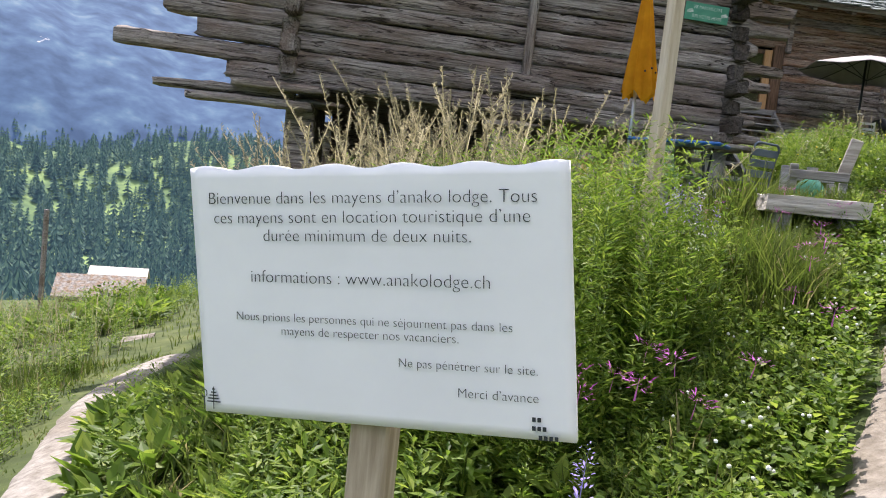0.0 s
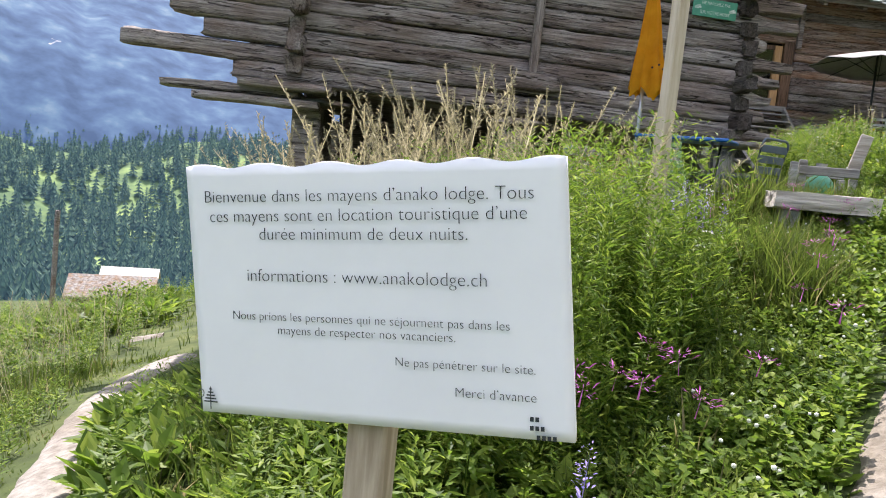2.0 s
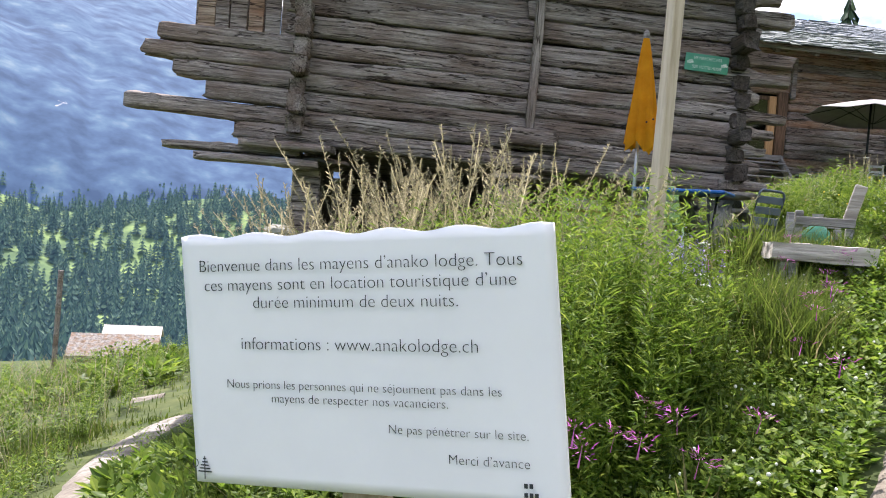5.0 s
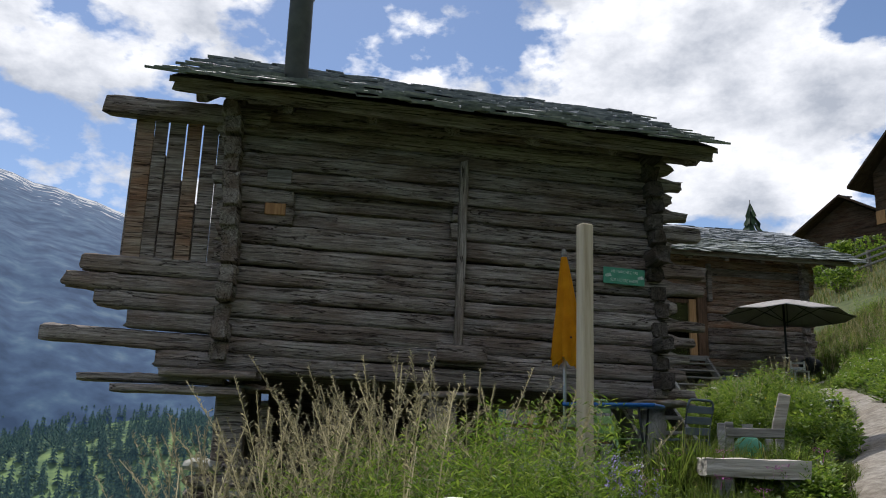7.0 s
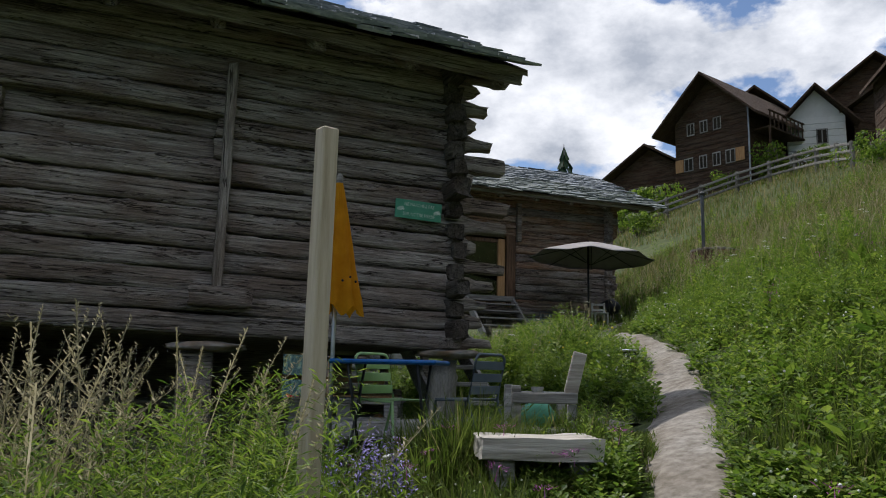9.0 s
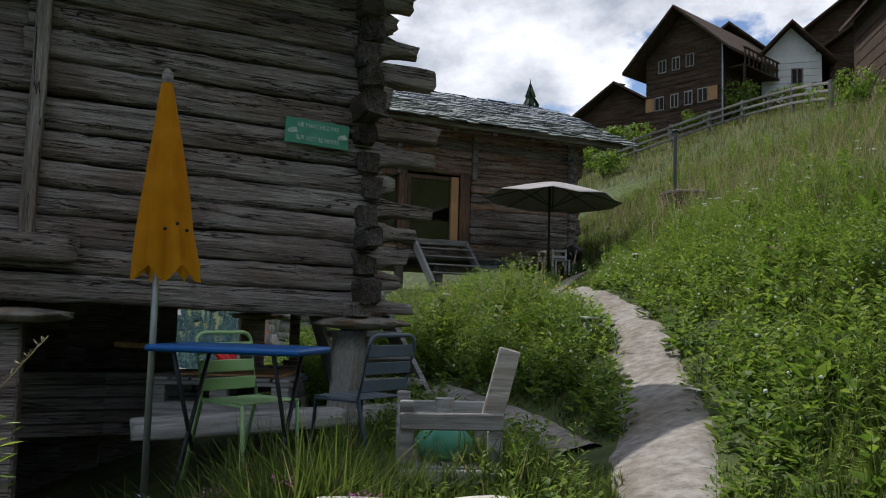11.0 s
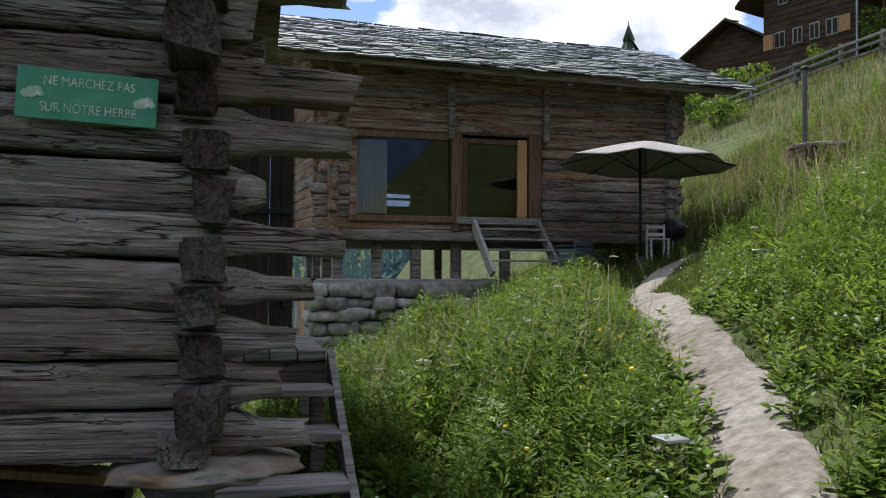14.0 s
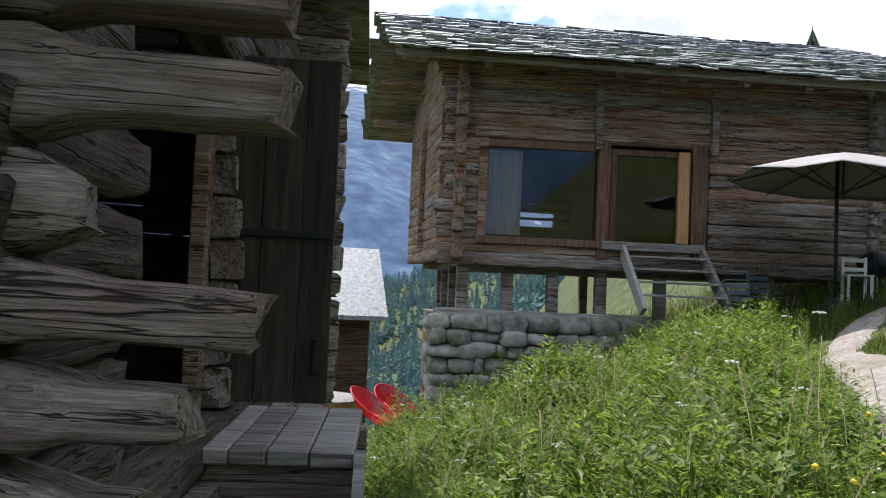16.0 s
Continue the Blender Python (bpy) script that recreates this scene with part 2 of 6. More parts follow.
INK = spread("dark_ink", ((0.3, (0.03, 0.035, 0.04)), (0.7, (0.05, 0.055, 0.06))), 5, rough=0.6, bump=0)
SIGNGREEN = spread("green_sign_paint", ((0.3, (0.06, 0.26, 0.17)), (0.6, (0.09, 0.33, 0.22)), (0.75, (0.14, 0.38, 0.28))), 9, rough=0.5, bump=0.05)
SIGNWHITE = spread("worn_white_paint", ((0.35, (0.35, 0.5, 0.42)), (0.5, (0.7, 0.75, 0.7))), 25, rough=0.6, bump=0)
YELLOWCLOTH = spread("yellow_canvas", ((0.3, (0.66, 0.29, 0.005)), (0.7, (0.80, 0.39, 0.012))), 6, rough=0.85, bump=0.15, leafy=True)
GREYCLOTH = spread("grey_canvas", ((0.3, (0.28, 0.26, 0.255)), (0.7, (0.36, 0.34, 0.335))), 6, rough=0.85, bump=0.1)
METALPAINT = spread("grey_blue_metal", ((0.3, (0.085, 0.11, 0.14)), (0.7, (0.12, 0.15, 0.185))), 6, rough=0.4, bump=0.05)
GREENPAINT = spread("pale_green_metal", ((0.3, (0.33, 0.52, 0.22)), (0.7, (0.40, 0.60, 0.28))), 6, rough=0.4, bump=0.05)
BLUEPAINT = spread("blue_metal", ((0.3, (0.010, 0.085, 0.30)), (0.7, (0.018, 0.12, 0.38))), 6, rough=0.35, bump=0.05)
REDCORD = spread("red_cord", ((0.3, (0.55, 0.02, 0.03)), (0.7, (0.7, 0.04, 0.05))), 6, rough=0.5, bump=0)
STEEL = spread("galvanised_steel", ((0.3, (0.35, 0.36, 0.37)), (0.7, (0.5, 0.51, 0.52))), 8, rough=0.4, metal=0.8, bump=0.05)
BLACKMETAL = spread("dark_metal", ((0.3, (0.02, 0.022, 0.025)), (0.7, (0.04, 0.042, 0.045))), 8, rough=0.5, metal=0.4, bump=0.05)
FLUE = spread("grey_flue", ((0.3, (0.09, 0.095, 0.10)), (0.7, (0.15, 0.155, 0.16))), 4, rough=0.5, metal=0.3, bump=0.05)
RENDERWALL = spread("white_render", ((0.3, (0.68, 0.67, 0.65)), (0.7, (0.8, 0.79, 0.77))), 2, rough=0.9, bump=0.2)
LACE = spread("lace_curtain", ((0.3, (0.55, 0.58, 0.55)), (0.7, (0.75, 0.77, 0.74))), 30, rough=0.9, bump=0, leafy=True)
# near-black colour that stands in for the shade of unlit rooms
ROOMSHADE = spread("painted_room_shade", ((0.3, (0.02, 0.016, 0.013)), (0.7, (0.05, 0.04, 0.03))), 3, rough=0.9)


def glass_material():
    m, t, b = base_material("window_glass", 0.03)
    b.inputs["Transmission Weight"].default_value = 1.0
    b.inputs["IOR"].default_value = 1.5
    b.inputs["Specular IOR Level"].default_value = 0.9
    return m


GLASS = glass_material()


# ---- helpers for meshes ----
def mesh_from(verts, faces, smooth=False, name="mesh"):
    me = bpy.data.meshes.new(name)
    me.from_pydata(verts, [], faces)
    if smooth:
        me.polygons.foreach_set("use_smooth", [True] * len(me.polygons))
    me.update()
    return me


def piece(name, me, material, parent=None, m=None, label=""):
    if not me.materials:
        me.materials.append(material)
    ob = new(name, me)
    if parent:
        ob.parent = parent
    if m:
        ob.matrix_basis = m
    return tagged(ob, label)


def part(name, bm, material, parent=None, label="", smooth=False):
    me = bpy.data.meshes.new(name)
    bm.to_mesh(me)
    bm.free()
    if smooth:
        me.polygons.foreach_set("use_smooth", [True] * len(me.polygons))
    return piece(name, me, material, parent, None, label)


def thing(name, m, label, category, group="", kind=""):
    ob = new(name)
    ob.empty_display_size = 0.2
    ob.matrix_basis = m
    return tagged(ob, label, category, group, kind)


def box(bm, x0, x1, y0, y1, z0, z1, bevel=0.0, m=None):
    made = bmesh.ops.create_cube(bm, size=1.0)["verts"]
    bmesh.ops.scale(bm, vec=(x1 - x0, y1 - y0, z1 - z0), verts=made)
    bmesh.ops.translate(bm, vec=((x0 + x1) / 2, (y0 + y1) / 2, (z0 + z1) / 2), verts=made)
    if bevel:
        edges = list({e for v in made for e in v.link_edges})
        made = bmesh.ops.bevel(bm, geom=edges, offset=bevel, segments=1, affect="EDGES", profile=0.5)["verts"]
    if m:
        bmesh.ops.transform(bm, matrix=m, verts=made)
    return bm


def boxed(*args, **kw):
    return box(bmesh.new(), *args, **kw)


def tube(bm, points, radius, sides=8, closed=False):
    """A round bar through points; radius may be one number or one for each point."""
    pts = [Vector(p) for p in points]
    rings = []
    for i, p in enumerate(pts):
        a, b = pts[max(i - 1, 0)], pts[min(i + 1, len(pts) - 1)]
        q = (b - a).to_track_quat("Z", "Y")
        r = radius[i] if isinstance(radius, (list, tuple)) else radius
        rings.append([bm.verts.new(p + q @ Vector((r * math.cos(k * math.tau / sides), r * math.sin(k * math.tau / sides), 0))) for k in range(sides)])
    for r0, r1 in zip(rings, rings[1:]):
        for k in range(sides):
            bm.faces.new((r0[k], r0[(k + 1) % sides], r1[(k + 1) % sides], r1[k]))
    bm.faces.new(rings[0][::-1]), bm.faces.new(rings[-1])
    return bm


def beam_mesh(length, height, depth, seed, rough=0.018, step=0.1, taper=0.1, thin=None):
    """A hewn, weathered log along x from 0 to length, its axis at z 0, with uneven faces and ragged ends."""
    rnd = random.Random(seed)
    n = max(4, int(length / step))
    shape = []
    for k in range(12):
        a = k * math.tau / 12 + 0.13
        c, s = math.cos(a), math.sin(a)
        shape.append((math.copysign(abs(c) ** 0.34, c) * depth / 2, math.copysign(abs(s) ** 0.34, s) * height / 2))
    off = rnd.uniform(0, 500)
    verts, faces = [], []
    for i in range(n + 1):
        x = length * i / n
        wob = noise.noise((x * 0.7 + off, 3.1, 0)) * rough * 1.2
        grow = 1 + taper * 0.5 * noise.noise((x * 0.45 + off, 9.2, 0))
        for k, (y, z) in enumerate(shape):
            f = 1 + rough / 0.1 * (0.45 * noise.noise((x * 1.6 + off, k * 1.7, off)) + 0.25 * noise.noise((x * 6 + off, k * 2.9, 4)))
            dx = 0.0
            if i in (0, n):
                dx = rnd.uniform(-0.035, 0.035)
                f *= 0.93
            chip = -0.5 * rough * max(0.0, noise.noise((x * 9 + off, k * 3.3, 7)) - 0.15) / 0.35
            slim = 1.0 if not thin or x < thin[0] else 1 - (1 - thin[1]) * min((x - thin[0]) / 0.12, 1.0)
            verts.append((x + dx, y * f * grow + math.copysign(chip, y), (z * f * grow + math.copysign(chip, z)) * slim + wob))
    for i in range(n):
        for k in range(12):
            faces.append((i * 12 + k, i * 12 + (k + 1) % 12, (i + 1) * 12 + (k + 1) % 12, (i + 1) * 12 + k))
    faces.append(tuple(range(11, -1, -1)))
    faces.append(tuple(n * 12 + k for k in range(12)))
    me = mesh_from(verts, faces, True, "log")
    for f in list(me.polygons)[-2:]:
        f.use_smooth = False
    return me


def log_between(parent, a, b, height, depth, seed, material, name="log", rough=0.018, label="", thin=None):
    a, b = Vector(a), Vector(b)
    d = b - a
    turn = d.to_track_quat("X", "Z").to_matrix().to_4x4()
    return piece(name, beam_mesh(d.length, height, depth, seed, rough, thin=thin), material, parent, Matrix.Translation(a) @ turn, label)


# ---- ground: one sheet from the path to the far valley side ----
def smooth(a, b, x):
    u = min(max((x - a) / (b - a), 0.0), 1.0)
    return u * u * (3 - 2 * u)


def near_z(x, y):
    yy = min(max(y, -6.0), 22.0)
    z = -0.02 * yy - 0.0027 * yy * abs(yy)
    if x > 0:
        z += 0.36 * min(x, 45) + 0.08 * max(x - 45, 0)
        # last term: an added rise behind the start, out of view, darkens pane reflections
        z += 0.13 * min(max(x - 16, 0), 16) + 0.45 * max(x - 4, 0) * smooth(-2, -18, y)
    else:
        z += 0.22 * max(x, -12) + 0.33 * min(x + 12, 0)
    z += 0.29 * math.exp(-((x - 3.25) ** 2 + (y - 5.7) ** 2) / 1.9)
    z -= 0.28 * math.exp(-((x - 10.6) ** 2 + (y - 15.2) ** 2) / 6)
    z -= 0.3 * math.exp(-((x - 13.0) ** 2 + (y - 18.0) ** 2) / 3)
    z -= 0.19 * min(max(y - 21, 0), 30) * (1 - smooth(10, 18, x))
    z += 0.38 * math.exp(-((x - 0.4) ** 2 + (y - 5.1) ** 2) / 2.2)
    return z


VALLEY = ((0, -3), (28, -4.0), (36, -6.2), (48, -9.7), (75, -13.6), (120, -25), (200, -50), (300, -60), (420, -57), (600, -38), (800, 0), (1000, 25))


def ground_z(x, y):
    r = math.hypot(x - 3, y - 6)
    z = near_z(x, y)
    if r > 24:
        s = (x - 3) / r
        for (r0, z0), (r1, z1) in zip(VALLEY, VALLEY[1:]):
            if r <= r1 or r1 == 1000:
                low = z0 + (z1 - z0) * (r - r0) / (r1 - r0)
                break
        low += 6 * noise.noise((x / 60, y / 60, 0.3)) * smooth(60, 200, r) + 25 * noise.noise((x / 180, y / 180, 1.3)) * smooth(200, 500, r)
        # last factor keeps that added rise from dropping into the valley
        w = smooth(25, 38, r) * (1 - smooth(0.05, 0.42, s)) * (1 - smooth(0, -14, y) * smooth(0, 6, x))
        z = z * (1 - w) + low * w
    return z


PATH = ((-0.6, -1.2), (0.9, 1.0), (2.2, 2.45), (3.15, 3.55), (4.27, 5.0), (5.55, 6.5), (6.85, 8.2), (7.25, 8.75), (8.0, 10.2), (8.75, 11.6), (9.75, 13.3), (10.35, 14.6), (11.2, 15.6), (12.6, 16.6))
SPUR = ((4.6, 5.9), (5.1, 7.4), (5.3, 8.5), (5.35, 9.3))
LOWER = ((-1.2, 3.2), (-1.42, 4.55), (-1.6, 5.6), (-1.75, 7.0), (-1.55, 7.85), (-1.35, 8.4))
FARTHER = ((-2.6, 10.4), (-1.9, 10.5))


def off_line(x, y, line):
    best = 99.0
    for (x0, y0), (x1, y1) in zip(line, line[1:]):
        dx, dy = x1 - x0, y1 - y0
        u = min(max(((x - x0) * dx + (y - y0) * dy) / (dx * dx + dy * dy), 0), 1)
        best = min(best, math.hypot(x - x0 - u * dx, y - y0 - u * dy))
    return best


def off_path(x, y):
    """Metres from the edge of the trodden paths; below 0 is bare earth."""
    if not (-4 < x < 14 and -3 < y < 18):
        return 9.0
    wob = 0.09 * noise.noise((x * 1.7, y * 1.7, 5)) + 0.05 * noise.noise((x * 5, y * 5, 8))
    return min(off_line(x, y, PATH) - 0.17, off_line(x, y, SPUR) - 0.12, off_line(x, y, LOWER) - 0.17, off_line(x, y, FARTHER) - 0.15) + wob


def build_ground():
    rings = [0.0]
    while rings[-1] < 1000:
        rings.append(rings[-1] + max(0.5, rings[-1] * 0.045))
    n = 300
    verts, faces = [(3, 6, ground_z(3, 6))], []
    for r in rings[1:]:
        for k in range(n):
            a = k * math.tau / n
            x, y = 3 + r * math.cos(a), 6 + r * math.sin(a)
            verts.append((x, y, ground_z(x, y) + (0.05 * noise.noise((x * 0.8, y * 0.8, 0)) if r < 60 else 0)))
    for k in range(n):
        faces.append((0, 1 + k, 1 + (k + 1) % n))
    for i in range(len(rings) - 2):
        a, b = 1 + i * n, 1 + (i + 1) * n
        for k in range(n):
            faces.append((a + k, b + k, b + (k + 1) % n, a + (k + 1) % n))
    me = mesh_from(verts, faces, True, "ground")
    me.materials.append(GROUND)
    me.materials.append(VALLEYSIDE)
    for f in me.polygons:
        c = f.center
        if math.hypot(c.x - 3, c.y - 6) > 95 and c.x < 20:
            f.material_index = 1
    ob = piece("ground", me, GROUND)
    tagged(ob, "steep green alpine meadow falling to a valley", "ground", kind="structure")


def build_path(name, line, width, label):
    """A trodden strip that follows the ground, with ragged edges, a little above it."""
    pts = []
    for (x0, y0), (x1, y1) in zip(line, line[1:]):
        k = max(2, int(math.hypot(x1 - x0, y1 - y0) / 0.14))
        pts += [(x0 + (x1 - x0) * i / k, y0 + (y1 - y0) * i / k) for i in range(k)]
    pts.append(line[-1])
    sm = [tuple(sum(pts[min(max(i + d, 0), len(pts) - 1)][c] for d in range(-4, 5)) / 9 for c in (0, 1)) for i in range(len(pts))]
    verts, faces, m = [], [], 9
    for i, (x, y) in enumerate(sm):
        a, b = sm[max(i - 1, 0)], sm[min(i + 1, len(sm) - 1)]
        d = Vector((b[0] - a[0], b[1] - a[1])).normalized()
        for j in range(m):
            s = (j / (m - 1) - 0.5) * 2
            w = width * (1 + 0.28 * noise.noise((x * 1.5, y * 1.5, s * 3)) + 0.16 * noise.noise((x * 6, y * 6, s * 5)))
            px, py = x - d.y * s * w, y + d.x * s * w
            z = ground_z(px, py) + 0.05 * noise.noise((px * 0.8, py * 0.8, 0)) + 0.034 - 0.06 * s ** 4 + 0.006 * noise.noise((px * 9, py * 9, 1))
            verts.append((px, py, z))
    for i in range(len(sm) - 1):
        for j in range(m - 1):
            a = i * m + j
            faces.append((a, a + 1, a + m + 1, a + m)[::-1])
    ob = piece(name, mesh_from(verts, faces, True, name), SOIL)
    tagged(ob, label, "path", kind="structure")


build_ground()
build_path("path", PATH, 0.26, "trodden pale earth footpath through meadow grass")
build_path("path", SPUR, 0.16, "short earth track branching to the barn steps")
build_path("path", LOWER, 0.2, "narrow pale footpath dropping through grass")
build_path("path", FARTHER, 0.2, "short bare stretch of pale footpath")


# ---- distant mountains across the valley ----
def mountain_material():
    m, t, b = base_material("hazed_mountain", 1.0)
    tc = t.nodes.new("ShaderNodeTexCoord")
    nz = t.nodes.new("ShaderNodeTexNoise")
    nz.inputs["Scale"].default_value, nz.inputs["Detail"].default_value = 0.03, 13
    t.links.new(tc.outputs["Object"], nz.inputs["Vector"])
    # valley haze is painted in: blue ramp here, faint self-glow below
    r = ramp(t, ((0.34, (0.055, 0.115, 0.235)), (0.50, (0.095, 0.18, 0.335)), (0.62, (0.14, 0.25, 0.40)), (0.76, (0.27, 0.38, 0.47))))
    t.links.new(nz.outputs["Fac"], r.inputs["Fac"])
    sep = t.nodes.new("ShaderNodeSeparateXYZ")
    t.links.new(tc.outputs["Object"], sep.inputs[0])
    snow = t.nodes.new("ShaderNodeTexNoise")
    snow.inputs["Scale"].default_value, snow.inputs["Detail"].default_value = 0.022, 9
    t.links.new(tc.outputs["Object"], snow.inputs["Vector"])
    high = t.nodes.new("ShaderNodeMapRange")
    high.inputs[1].default_value, high.inputs[2].default_value = 430, 740
    high.inputs[3].default_value, high.inputs[4].default_value = -0.16, 0.085
    t.links.new(sep.outputs[2], high.inputs[0])
    s = t.nodes.new("ShaderNodeMath")
    t.links.new(high.outputs[0], s.inputs[0])
    t.links.new(snow.outputs["Fac"], s.inputs[1])
    sr = ramp(t, ((0.56, (0, 0, 0)), (0.58, (1, 1, 1))))
    t.links.new(s.outputs[0], sr.inputs["Fac"])
    mx = t.nodes.new("ShaderNodeMixRGB")
    mx.inputs["Color2"].default_value = (1.0, 1.0, 1.0, 1)
    t.links.new(sr.outputs["Color"], mx.inputs["Fac"])
    t.links.new(r.outputs["Color"], mx.inputs["Color1"])
    # lit colour cut down; the emission carries the haze instead
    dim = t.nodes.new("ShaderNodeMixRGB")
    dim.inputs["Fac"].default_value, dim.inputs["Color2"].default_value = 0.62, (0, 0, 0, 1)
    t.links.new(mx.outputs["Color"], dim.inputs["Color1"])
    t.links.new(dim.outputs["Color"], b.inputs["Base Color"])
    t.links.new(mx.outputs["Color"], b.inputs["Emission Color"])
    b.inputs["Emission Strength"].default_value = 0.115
    return m


def build_mountain():
    na, nr = 220, 46
    verts, faces = [], []
    for i in range(nr + 1):
        r = 760 + 2200 * (i / nr) ** 1.2
        for k in range(na + 1):
            # runs on round behind the start, unseen, so panes mirror less sky
            a = radians(60 + 290 * k / na)
            x, y = 3 + r * math.cos(a), 6 + r * math.sin(a)
            f = i / nr
            deg = math.degrees(a)
            top = 740 + 110 * smooth(100, 112, deg) + 160 * smooth(112, 122, deg) - 250 * smooth(90, 70, deg)
            top *= 1 + 0.05 * noise.noise((a * 9, 1, 2)) + 0.03 * noise.noise((a * 34, 1, 2)) + 0.015 * noise.noise((a * 90, 1, 2))
            rib = 0.05 * noise.noise((a * 7, f * 2.5, 4)) + 0.03 * noise.noise((a * 20, f * 5, 4))
            z = -90 + (top + 90) * max(f, 0.0) ** (0.85 + rib) + 18 * noise.fractal((x / 200, y / 200, 0), 0.8, 2.1, 6) * min(f * 3, 1) * (1.2 - f)
            verts.append((x, y, z))
    for i in range(nr):
        for k in range(na):
            a = i * (na + 1) + k
            faces.append((a, a + 1, a + na + 2, a + na + 1)[::-1])
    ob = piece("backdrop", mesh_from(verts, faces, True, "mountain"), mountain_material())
    tagged(ob, "hazy blue mountainside with snow patches along the crest", "mountain", kind="structure")


build_mountain()


# ---- log barns ----
B1 = pose(4.35, 8.84, 0, 0, 0, -4)
B2 = pose(9.4, 19.5, 0, 0, 0, -4)


def slate_mesh(w, h, seed):
    rnd = random.Random(seed)
    t = rnd.uniform(0.018, 0.03)
    j = [rnd.uniform(-0.04, 0.04) for _ in range(8)]
    top = [(-w / 2 + j[0], -h * 0.55 + j[1], t), (w / 2 + j[2], -h * 0.55 + j[3], t), (w / 2 + j[4] * 0.5, h * 0.6, t * 0.5), (-w / 2 + j[6] * 0.5, h * 0.6, t * 0.5)]
    low = [(x, y, 0.0) for x, y, z in top]
    return mesh_from(top + low, [(0, 1, 2, 3), (4, 5, 1, 0), (5, 6, 2, 1), (6, 7, 3, 2), (7, 4, 0, 3), (7, 6, 5, 4)], False, "slate")


SLATE_MESHES = [slate_mesh(w, 0.42, 50 + i) for i, w in enumerate((0.26, 0.31, 0.36, 0.41, 0.33, 0.29, 0.45, 0.38))]


def slate_slope(parent, x0, x1, y_eave, z_eave, y_ridge, z_ridge, own, seed, tip=0.0, row=0.2, skew=0.0):
    """Courses of overlapping slates from the eave up; the lower courses are pieces of their own. tip: how much the eave drops along x."""
    rnd = random.Random(seed)
    slope = Vector((0, y_ridge - y_eave, z_ridge - z_eave))
    turn = math.degrees(math.atan2(slope.z, slope.y)) if slope.y > 0 else math.degrees(math.atan2(slope.z, -slope.y))
    flip = 0 if slope.y > 0 else 180
    courses = int(slope.length / row)
    verts, faces, made = [], [], 0
    for c in range(courses):
        p = Vector((0, y_eave, z_eave)) + slope * (c * row / slope.length)
        x = x0 - skew * p.y + rnd.uniform(-0.12, 0.05)
        while x < x1:
            me = SLATE_MESHES[rnd.randrange(8)]
            w = 0.27 + 0.14 * rnd.random()
            m = pose(x + w / 2, p.y + rnd.uniform(-0.03, 0.03), p.z + 0.035 + rnd.uniform(0, 0.022) - tip * (x - x0), turn - 4 + rnd.uniform(-2.5, 2.5), rnd.uniform(-2.5, 2.5) + math.degrees(math.atan(tip)) * (1 if not flip else -1), flip + rnd.uniform(-5, 5))
            if made < own:
                piece("slate", me, SLATE, parent, m)
                made += 1
            else:
                b = len(verts)
                verts += [tuple(m @ v.co) for v in me.vertices]
                faces += [tuple(b + i for i in f.vertices) for f in me.polygons]
            x += w * 0.92
    rest = piece("slate_rest", mesh_from(verts, faces, False, "slate_rest"), SLATES, parent)
    tagged(rest, kind="stuff")


def plank_roof(name, cabin, x0, x1, ys, zs, tip, skew=0.0):
    """Boards under the slates: both slopes of a gabled roof, 5 cm thick."""
    (ye, yr, yb), (ze, zr, zb) = ys, zs
    bm = bmesh.new()
    for y0, z0, y1, z1 in ((ye, ze, yr, zr), (yr, zr, yb, zb)):
        v = [bm.verts.new((x - (skew * y if x == x0 else 0), y, z - tip * (x - x0) + dz)) for dz in (-0.05, 0.02) for x in (x0, x1) for y, z in ((y0, z0), (y1, z1))]
        for f in ((0, 1, 3, 2), (4, 6, 7, 5), (0, 2, 6, 4), (1, 5, 7, 3), (0, 4, 5, 1), (2, 3, 7, 6)):
            bm.faces.new([v[i] for i in f])
    bmesh.ops.recalc_face_normals(bm, faces=bm.faces)
    return part(name, bm, LOG, cabin)


